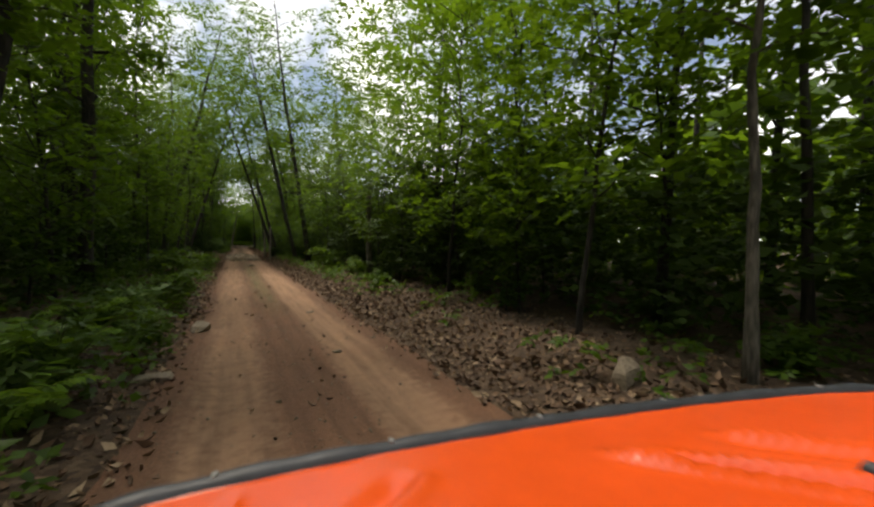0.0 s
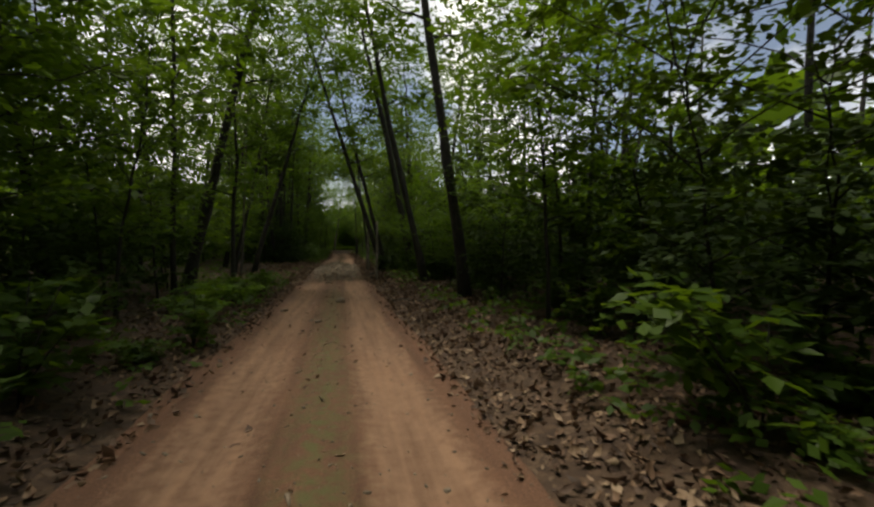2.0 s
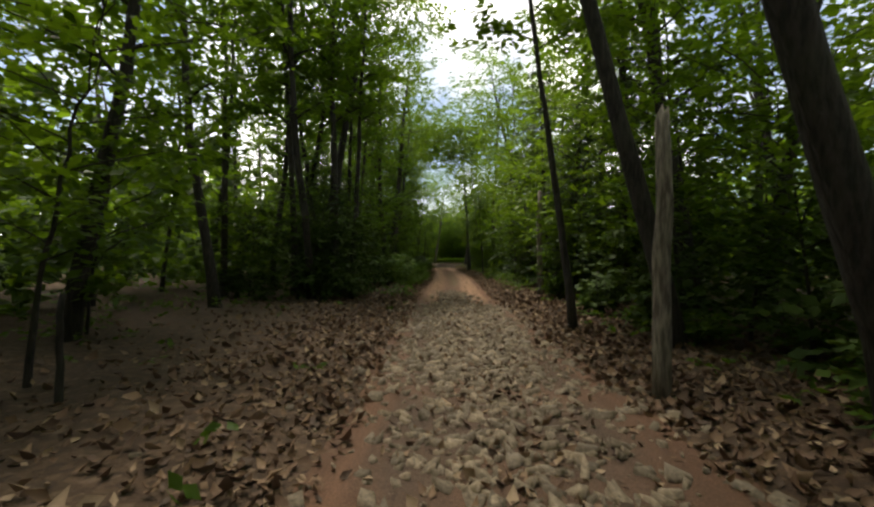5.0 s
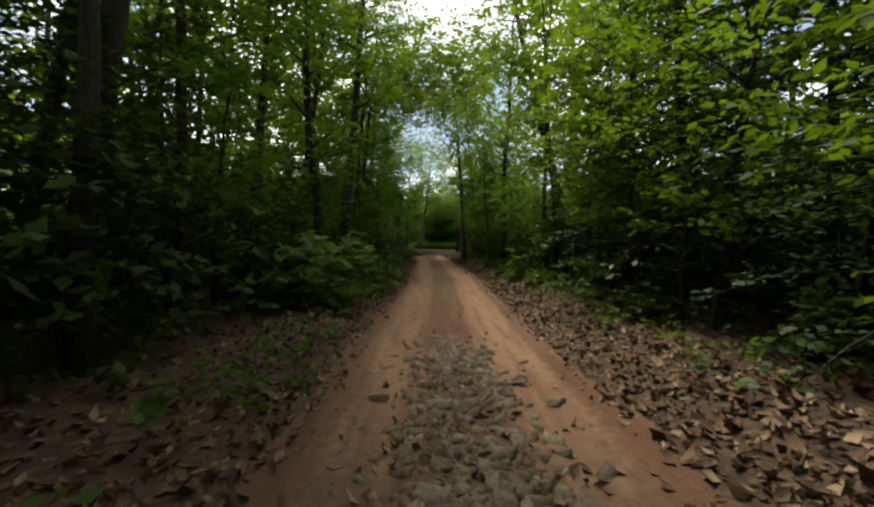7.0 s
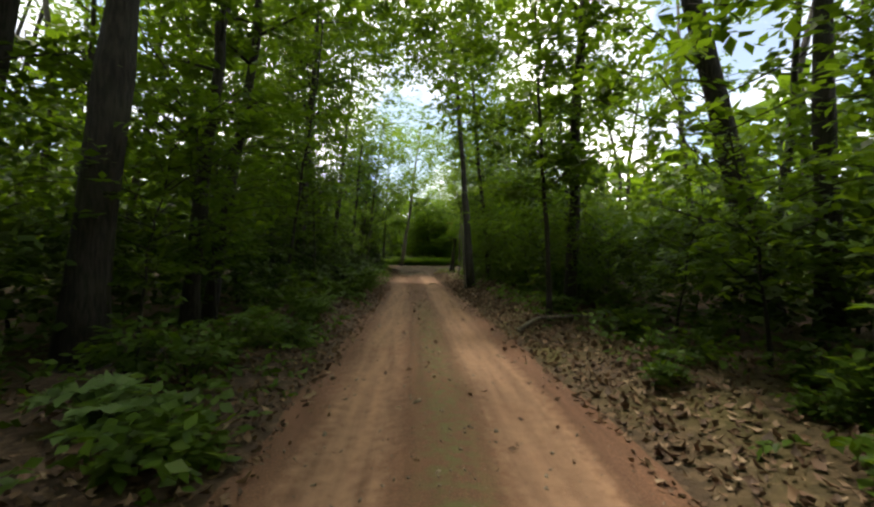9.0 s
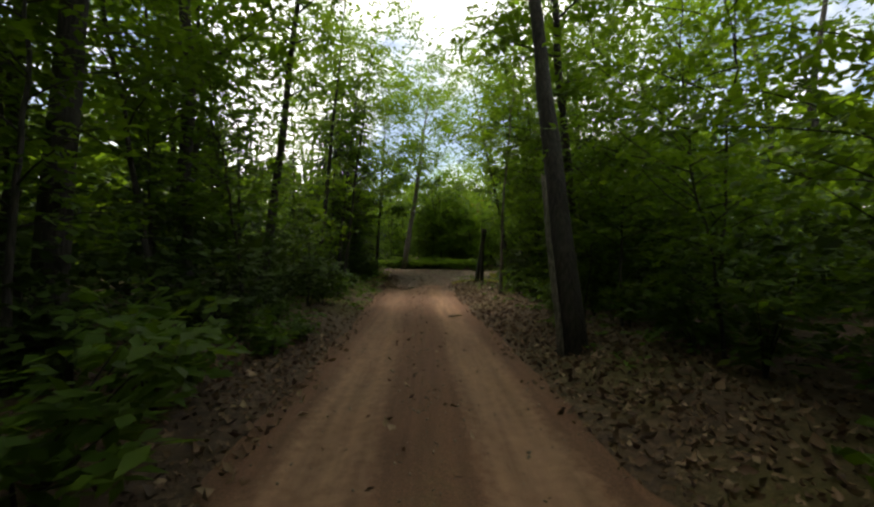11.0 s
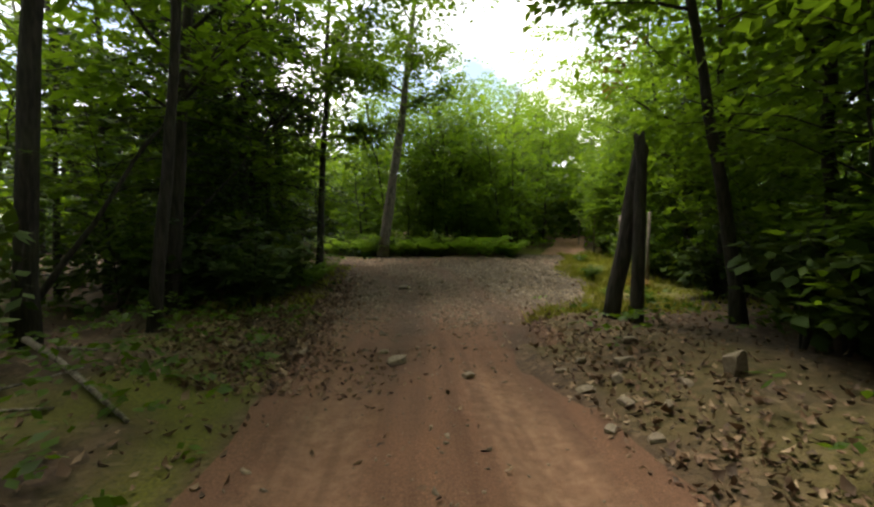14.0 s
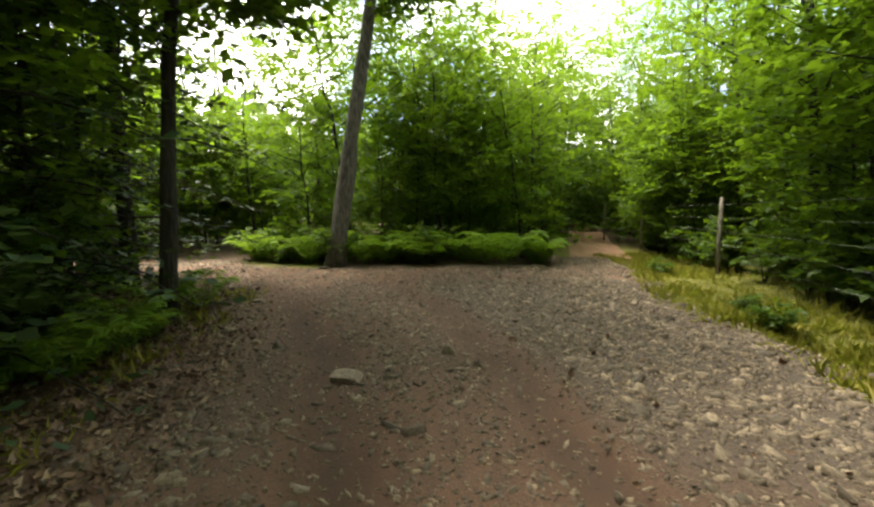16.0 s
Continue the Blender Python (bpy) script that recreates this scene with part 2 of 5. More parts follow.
def joined(pieces):
    """Several (verts, [faces]) as one."""
    vs, fs, n = [], {}, 0
    for v, faces in pieces:
        vs.append(v)
        for f in faces:
            fs.setdefault(f.shape[1], []).append(np.asarray(f) + n)
        n += len(v)
    return np.concatenate(vs), [np.concatenate(f) for f in fs.values()]


def tube(points, radii, sides=7, rng=None, rough=0.0):
    """A closed tapered tube along a line of points."""
    points, radii = np.asarray(points, float), np.asarray(radii, float)
    along = np.gradient(points, axis=0)
    along /= np.linalg.norm(along, axis=1, keepdims=True) + 1e-9
    ref = np.where(np.abs(along[:, 2:3]) < 0.9, [[0, 0, 1.0]], [[1.0, 0, 0]])
    if np.abs(along[:, 2]).mean() > 0.6:
        ref = np.broadcast_to([[1.0, 0, 0]], along.shape)
    u = np.cross(along, ref)
    u /= np.linalg.norm(u, axis=1, keepdims=True)
    w = np.cross(along, u)
    ang = np.linspace(0, 2 * np.pi, sides, endpoint=False)
    r = radii[:, None] * (1 + (rng.normal(0, rough, (len(points), sides)) if rng is not None else 0))
    ring = points[:, None] + r[..., None] * (np.cos(ang)[None, :, None] * u[:, None] + np.sin(ang)[None, :, None] * w[:, None])
    v = ring.reshape(-1, 3)
    i, j = np.meshgrid(np.arange(len(points) - 1), np.arange(sides), indexing="ij")
    a, b = (i * sides + j).ravel(), (i * sides + (j + 1) % sides).ravel()
    quads = np.stack([a, b, b + sides, a + sides], 1)
    v = np.concatenate([v, points[[0, -1]]])
    k, n = np.arange(sides), len(v)
    top = (len(points) - 1) * sides
    tris = np.concatenate([np.stack([np.full(sides, n - 2), (k + 1) % sides, k], 1), np.stack([np.full(sides, n - 1), top + k, top + (k + 1) % sides], 1)])
    return v, [quads, tris]


def unit(v):
    return v / (np.linalg.norm(v, axis=-1, keepdims=True) + 1e-9)


def kites(rng, base, way, up, length, width, fold=0.12, droop=0.2):
    """Folded four-cornered leaves: base points, directions, upward normals, lengths, widths."""
    side = unit(np.cross(way, up))
    up = unit(np.cross(side, way))
    length, width = length[:, None], width[:, None]
    mid = base + way * length * 0.45 + up * length * fold
    tip = base + way * length - up * length * droop * rng.uniform(0.2, 1.3, (len(base), 1))
    v = np.stack([base, mid - side * width / 2 - up * length * fold, tip, mid + side * width / 2 - up * length * fold, mid], 1)
    n = len(base)
    k = np.arange(n)[:, None] * 5
    f = np.concatenate([k + [0, 1, 4], k + [1, 2, 4], k + [2, 3, 4], k + [3, 0, 4]]) if n < 200000 else None
    return v.reshape(-1, 3), [f]


def flat_kites(rng, base, way, up, length, width, droop=0.2):
    """The cheaper leaf of two faces."""
    side = unit(np.cross(way, up))
    up = unit(np.cross(side, way))
    length, width = length[:, None], width[:, None]
    lift = rng.uniform(-0.12, 0.02, (len(base), 1)) * length
    mid = base + way * length * 0.45
    tip = base + way * length - up * length * droop * rng.uniform(0.2, 1.3, (len(base), 1))
    v = np.stack([base, mid - side * width / 2 + up * lift, tip, mid + side * width / 2 + up * lift], 1)
    k = np.arange(len(base))[:, None] * 4
    return v.reshape(-1, 3), [np.concatenate([k + [0, 1, 2], k + [0, 2, 3]])]


def sprays(rng, start, way, k, reach, leaf, cheap=True, tilt=0.35):
    """Leaves set left and right along twigs that start at the given points."""
    n = len(start)
    s = np.tile((np.arange(k) + 0.6) / k, (n, 1)) * np.asarray(reach).reshape(-1, 1)
    side = np.where(np.arange(k) % 2, 1.0, -1.0)[None, :, None]
    way = unit(way)
    flat = unit(np.cross(way, [0, 0, 1.0]) + rng.normal(0, 0.15, (n, 3)))
    base = start[:, None] + way[:, None] * s[..., None] + np.array([0, 0, -0.12]) * (s**2)[..., None]
    head = way[:, None] * rng.uniform(0.25, 0.8, (n, k, 1)) + flat[:, None] * side * rng.uniform(0.5, 1.0, (n, k, 1)) + rng.normal(0, 0.22, (n, k, 3))
    up = np.array([0, 0, 1.0]) + rng.normal(0, tilt, (n, k, 3))
    size = leaf * rng.uniform(0.65, 1.25, (n, k))
    make = flat_kites if cheap else kites
    return make(rng, base.reshape(-1, 3), unit(head.reshape(-1, 3)), unit(up.reshape(-1, 3)), size.ravel(), size.ravel() * rng.uniform(0.5, 0.68, n * k))


# ---- the lie of the land ----
def fbm(x, y, scale, seed=0.0):
    """Smooth waves as cheap noise, about -1 to 1."""
    out, amp = 0.0, 0.5
    for n in range(4):
        a = 1.3 + 2.1 * n + seed
        c, s = math.cos(a), math.sin(a)
        u, v = (c * x - s * y) / scale * 1.9**n, (s * x + c * y) / scale * 1.9**n
        out = out + amp * np.sin(u + 1.7 * np.sin(v * 0.8 + seed) + n) * np.cos(v * 1.1 + 1.3 * np.sin(u * 0.7) + seed)
        amp *= 0.6
    return out


def middle(y):
    return np.interp(y, [-10, 9, 16, 25, 56, 61, 67, 75, 82, 91, 98], [0.40, 0.35, 0.30, 0.19, 0.05, 0.2, 0.38, 0.34, 0.25, 0.03, -0.15])


def smooth_step(a, b, v):
    t = np.clip((v - a) / (b - a), 0, 1)
    return t * t * (3 - 2 * t)


GRAVEL_LEFT = ([95, 99, 102, 104.5, 106.5, 108.5, 109.5, 112], [-1.6, -2.0, -2.6, -3.1, -3.7, -5.0, -8.0, -16])
GRAVEL_RIGHT = ([95, 98, 100, 102, 105, 108, 110, 113], [1.6, 2.3, 4.2, 5.0, 5.2, 6.6, 7.6, 8.4])


def far_edge(x):
    return np.interp(x, [-16, -5, -3, 0, 2, 4.4, 5.2, 9], [113.0, 111.6, 109.0, 108.7, 108.7, 109.2, 113, 113])


def gravelled(x, y):
    """How far inside the gravelled crossing a point lies, in metres; negative outside."""
    wob = 0.25 * fbm(x, y, 0.9, 4.0)
    inside = np.minimum(x - np.interp(y, *GRAVEL_LEFT), np.interp(y, *GRAVEL_RIGHT) - x)
    return np.minimum(np.minimum(inside, far_edge(x) - y), y - 96.5) + wob


def lane(x, y):
    """Distance from the middle of the lane that climbs away behind the crossing."""
    return np.abs(x - (6.6 + 0.42 * (y - 110)))


def land(x, y):
    x, y = np.asarray(x, float), np.asarray(y, float)
    d = x - middle(np.clip(y, -10, 98))
    far = np.abs(d)
    lift = 0.45 * smooth_step(100, 110, y) * (1 - 0.6 * smooth_step(2, 9, x)) + 1.8 * smooth_step(111, 150, y)
    open_part = 1 - smooth_step(97, 102, y)
    bank = open_part * (np.where(d > 0, 0.22, 0.16) * smooth_step(1.5, 3.0, far) + 0.25 * smooth_step(4, 12, far))
    rough = (0.05 * fbm(x, y, 0.8) + 0.12 * fbm(x, y, 3.5, 2.0) * smooth_step(2, 6, far)) * smooth_step(1.2, 2.4, far + 3 * (1 - open_part) * (gravelled(x, y) < 0))
    big = 1.2 * fbm(x, y, 40, 1.0) * smooth_step(20, 80, far)
    return lift + bank + rough + big


def turning(x, y):
    """The two wheel tracks that turn off to the left across the gravel."""
    ys = [93, 97.7, 100.5, 102.8, 105, 107]
    one, two = np.interp(y, ys, [-0.75, -0.2, -0.2, -0.6, -1.5, -2.4]), np.interp(y, ys, [0.8, 1.6, 1.45, 1.3, 0.8, 0.0])
    left, right = np.exp(-(np.abs((x - one) / 0.36) ** 2.5)), np.exp(-(np.abs((x - two) / 0.34) ** 2.5))
    return np.maximum(left, right) * smooth_step(93, 97, y) * (1 - smooth_step(104.5, 108, y)) * np.clip(0.9 + 0.5 * fbm(x, y, 0.7, 2.0), 0, 1)


def road_height(x, y):
    d = x - middle(np.clip(y, -10, 98))
    fade = 1 - smooth_step(95, 100, y)
    ruts = np.exp(-((d - 0.79) / 0.28) ** 2) + np.exp(-((d + 0.79) / 0.28) ** 2)
    return land(x, y) + fade * (-0.05 * ruts + 0.03 * np.exp(-(d / 0.3) ** 2)) + 0.008 * fbm(x, y, 0.8, 3.0) + 0.02 * fbm(x, y, 1.3, 5.0) - 0.085 * turning(x, y)


def steps(*spans):
    return np.unique(np.concatenate([np.arange(a, b, s) for a, b, s in spans]).round(3))


def sheet(name, xs, ys, height, keep, mat, attributes):
    x, y = np.meshgrid(xs, ys)
    z = height(x, y)
    i, j = np.meshgrid(np.arange(len(ys) - 1), np.arange(len(xs) - 1), indexing="ij")
    a = (i * len(xs) + j).ravel()
    if keep is not None:
        a = a[keep(x, y)[:-1, :-1].ravel()]
    quads = np.stack([a, a + 1, a + 1 + len(xs), a + len(xs)], 1)
    v = np.stack([x, y, z], -1).reshape(-1, 3)
    used, back = np.unique(quads, return_inverse=True)
    me = mesh_of(name, v[used], [back.reshape(-1, 4)], mat, True, attributes=[(k, fn(v[used, 0], v[used, 1])) for k, fn in attributes])
    return tagged(new(name, me), kind="structure")


def under_road(x, y):
    d = np.abs(x - middle(np.clip(y, -10, 98)))
    on = np.where(y < 99, 1.55 - d, -1)
    return np.maximum(np.maximum(on, gravelled(x, y)), np.where((y > 110) & (y < 150), 1.3 - lane(x, y), -1))


def ground_height(x, y):
    return land(x, y) - 0.08 * smooth_step(0.0, 0.35, under_road(x, y))


def mossy(x, y):
    d = np.abs(x - middle(np.clip(y, -10, 98)))
    side = smooth_step(1.4, 1.9, d) * (1 - smooth_step(3, 4.5, d))
    left = np.where(x < 0, smooth_step(84, 90, y), 0.3 * smooth_step(60, 70, y) * (1 - 0.7 * smooth_step(80, 84, y)) + 0.15 * smooth_step(86, 90, y))
    return np.clip(side * left * (0.78 + 1.4 * fbm(x, y, 0.8, 7.0)), 0, 1) + 0.9 * smooth_step(99, 101, y) * smooth_step(3.5, 6, x) * (1 - smooth_step(11, 14, x)) * (1 - smooth_step(116, 122, y))


xs = steps((-1500, -100, 200), (-100, -30, 10), (-30, -12, 1.5), (-12, -5, 0.5), (-5, 6, 0.2), (6, 14, 0.5), (14, 30, 1.5), (30, 100, 10), (100, 1501, 200))
ys = steps((-1500, -100, 200), (-100, -12, 8), (-12, 116, 0.25), (116, 150, 1.0), (150, 260, 10), (260, 1701, 240))
ground = tagged(sheet("ground", xs, ys, ground_height, None, FLOOR, [("moss", mossy)]), "forest floor of brown dead leaves, soil and moss", "ground")


def rut_mask(x, y):
    d = x - middle(np.clip(y, -10, 98))
    left, right = np.exp(-(np.abs((d + 0.80) / 0.46) ** 3.5)), np.exp(-(np.abs((d - 0.80) / 0.44) ** 3.5))
    stony = smooth_step(37, 40, y) * (1 - smooth_step(50, 53.5, y))
    return np.maximum(left * 0.85, right) * (1 - 0.75 * stony) * (1 - 0.35 * smooth_step(80, 90, y)) * (1 - smooth_step(94, 98, y)) * 0.72


def centre_moss(x, y):
    d = x - middle(np.clip(y, -10, 98))
    return np.exp(-((d - 0.05) / 0.26) ** 2) * np.clip(smooth_step(8, 14, y) * (1 - smooth_step(28, 36, y)) + smooth_step(58, 62, y) * (1 - smooth_step(74, 80, y)), 0, 1) * 0.85


def stony_part(x, y):
    """Where shale lies thick: all over the far and right side, thinner where wheels turn off to the left."""
    wheels = turning(x, y)
    right = smooth_step(0.2, 1.6, x + 0.5 * fbm(x, y, 1.2, 3.0))
    return smooth_step(97.5, 101.0, y + 0.8 * fbm(x, y, 1.2, 3.0)) * np.clip(0.52 + 0.48 * right + 0.3 * fbm(x, y, 1.6, 6.0), 0, 1) * (1 - 0.85 * wheels) * (1 - 0.8 * smooth_step(105.8, 107.6, y + 0.5 * fbm(x, y, 1.0, 1.0)))


def stony_stretch(x, y):
    d = np.abs(x - middle(np.clip(y, -10, 98)))
    return 0.75 * smooth_step(37, 41, y + 2 * fbm(x, y, 1.1, 2.0)) * (1 - smooth_step(50.5, 54, y)) * (1 - 0.7 * smooth_step(0.9, 1.4, d)) * np.clip(0.8 + 0.5 * fbm(x, y, 0.6, 1.0), 0, 1)


def gravel_mask(x, y):
    return stony_part(x, y) * (1 - smooth_step(112, 116, y))


road = sheet("road", steps((-2.0, 2.6, 0.1)), steps((-12, 99.01, 0.15)), lambda x, y: road_height(x, y) - 0.10 * smooth_step(1.55, 1.95, np.abs(x - middle(y))), None, ROAD,
             [("rut", rut_mask), ("moss", centre_moss), ("gravel", stony_stretch), ("damp", lambda x, y: 0.7 * turning(x, y))])
tagged(road, "rutted brown dirt track with two pale wheel ruts", "road")
crossing = sheet("gravel_crossing", steps((-16, 9.2, 0.12)), steps((96.2, 113.2, 0.12)), lambda x, y: road_height(x, y) + 0.01 - 0.12 * smooth_step(0.1, -0.25, gravelled(x, y)),
                 lambda x, y: gravelled(x, y) > -0.25, ROAD, [("rut", rut_mask), ("moss", lambda x, y: 0 * x), ("gravel", gravel_mask), ("damp", turning)])
tagged(crossing, "open crossing of grey shale gravel over reddish dirt", "gravel")
path_up = sheet("lane", steps((6, 22, 0.25)), steps((112.5, 142, 0.25)), lambda x, y: land(x, y) + 0.02 - 0.12 * smooth_step(1.1, 1.5, lane(x, y)), lambda x, y: lane(x, y) < 1.5, ROAD,
                [("rut", lambda x, y: 0.6 + 0 * x), ("moss", lambda x, y: 0 * x), ("gravel", lambda x, y: 0 * x)])
tagged(path_up, "narrow reddish dirt lane climbing into the trees", "road")


# ---- trees ----
def trunk_line(rng, height, lean, bend, n=9):
    """Points of a stem that leans by the given offset at its top."""
    s = np.linspace(0, 1, n)
    wob = np.cumsum(rng.normal(0, bend, (n, 2)), 0) * s[:, None]
    curve = s**1.0
    return np.stack([lean[0] * curve + wob[:, 0], lean[1] * curve + wob[:, 1], s * height], 1)


def tree_parts(seed, height, radius, lean=(0, 0), crown_from=0.35, twigs=220, leaf=0.27, spread=2.6, bend=0.10, limbs=16, k=8, cheap=True, sides=9, mat=None, leaf_mat=None, toward=(0.0, 0.0)):
    rng = np.random.default_rng(seed)
    line = trunk_line(rng, height, lean, bend * 0.72, 19)
    line[0, 2] = -0.3
    s = np.linspace(0, 1, 19)
    radii = radius * (1 - 0.85 * s) * (1 + 0.35 * np.exp(-s * height / 0.35))
    wood, starts, ways, reach = [], [], [], []
    for n in range(limbs):
        h = crown_from + (0.97 - crown_from) * (n + rng.uniform(0, 1)) / limbs
        foot = np.array([np.interp(h, s, line[:, c]) for c in range(3)])
        turn = n * 2.4 + rng.uniform(-0.5, 0.5)
        out = np.array([math.cos(turn), math.sin(turn), 0]) + [*toward, 0]
        size = spread * (0.55 + 0.75 * math.sin(math.pi * min(1, (1 - h) / (1 - crown_from) + 0.12) ** 0.7)) * rng.uniform(0.7, 1.2)
        rise = rng.uniform(0.15, 0.75)
        t = np.linspace(0, 1, 5)[:, None]
        limb = foot + size * t * out + np.array([0, 0, 1.0]) * size * rise * (t**0.8) + rng.normal(0, 0.05, (5, 3)) * size * t
        r0 = max(0.012, np.interp(h, s, radii) * 0.42)
        wood.append(tube(limb, np.linspace(r0, 0.006, 5), 5))
        per = max(3, twigs // limbs)
        q = rng.uniform(0.2, 1.0, per)
        at = np.stack([np.interp(q, t[:, 0], limb[:, c]) for c in range(3)], 1)
        w = out * 0.5 + rng.normal(0, 0.75, (per, 3)) * [1, 1, 0.35]
        starts.append(at + rng.normal(0, 0.10, (per, 3)) * size)
        ways.append(w)
        reach.append(rng.uniform(0.5, 1.1, per) * min(1.0, spread / 2.4))
    crown = sprays(rng, np.concatenate(starts), np.concatenate(ways), k, np.concatenate(reach), leaf, cheap)
    wood_v, wood_f = joined(wood)
    every_v, every_f = joined([(wood_v, wood_f), crown])
    index = []
    for f in every_f:
        bark = sum(len(w) for w in wood_f if w.shape[1] == f.shape[1])
        index += [1] * bark + [0] * (len(f) - bark)
    stem_v, stem_f = tube(line, radii * (1 + rng.normal(0, 0.035, 19)), sides, rng, 0.055)
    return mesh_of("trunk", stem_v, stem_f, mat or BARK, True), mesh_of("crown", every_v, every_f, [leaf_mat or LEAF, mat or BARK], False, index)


def conifer_parts(seed, height, radius, spread):
    """A shade-grown conifer: straight stem, level limbs to the ground, flat drooping sprays."""
    rng = np.random.default_rng(seed)
    line = trunk_line(rng, height, (0.2, 0.1), 0.03, 11)
    line[0, 2] = -0.3
    s = np.linspace(0, 1, 11)
    wood, starts, ways, reach = [], [], [], []
    for n in range(64):
        h = 0.05 + 0.93 * (n + rng.uniform(0, 1)) / 64
        foot = np.array([np.interp(h, s, line[:, c]) for c in range(3)])
        turn = n * 2.4 + rng.uniform(-0.4, 0.4)
        out = np.array([math.cos(turn), math.sin(turn), 0])
        size = (spread * (1 - h) ** 0.75 + 0.25) * rng.uniform(0.7, 1.15)
        t = np.linspace(0, 1, 5)[:, None]
        limb = foot + size * t * out + np.array([0, 0, 1.0]) * size * (0.12 * t - 0.34 * t**2)
        wood.append(tube(limb, np.linspace(0.022, 0.005, 5), 4))
        q = np.linspace(0.15, 1.0, 11) + rng.uniform(-0.03, 0.03, 11)
        starts.append(np.stack([np.interp(q, t[:, 0], limb[:, c]) for c in range(3)], 1))
        side = np.cross(out, [0, 0, 1.0]) * np.where(np.arange(11) % 2, 1.0, -1.0)[:, None]
        ways.append(side + out * 0.7 + rng.normal(0, 0.15, (11, 3)))
        reach.append(size * 0.42 * (1.15 - q) + 0.14)
    needles = sprays(rng, np.concatenate(starts), np.concatenate(ways), 7, np.concatenate(reach), 0.125, True, 0.4)
    wood_v, wood_f = joined(wood)
    every_v, every_f = joined([(wood_v, wood_f), needles])
    index = []
    for f in every_f:
        bark = sum(len(w) for w in wood_f if w.shape[1] == f.shape[1])
        index += [1] * bark + [0] * (len(f) - bark)
    stem = tube(line, radius * (1 - 0.88 * s), 8, rng, 0.05)
    return mesh_of("trunk", *stem, BARK, True), mesh_of("crown", every_v, every_f, [CONIFER_LEAF, BARK], False, index)


def tree(name, place, meshes, label, category="tree", group="", turn=0.0, scale=1.0):
    x, y = place
    base = new(name)
    base.empty_display_size = 0.2
    base.matrix_basis = pose(x, y, float(land(x, y)), 0, 0, turn) @ Matrix.Diagonal((scale, scale, scale, 1))
    tagged(base, label, category, group)
    part("trunk", meshes[0], base)
    if meshes[1]:
        part("crown", meshes[1], base)
    return base


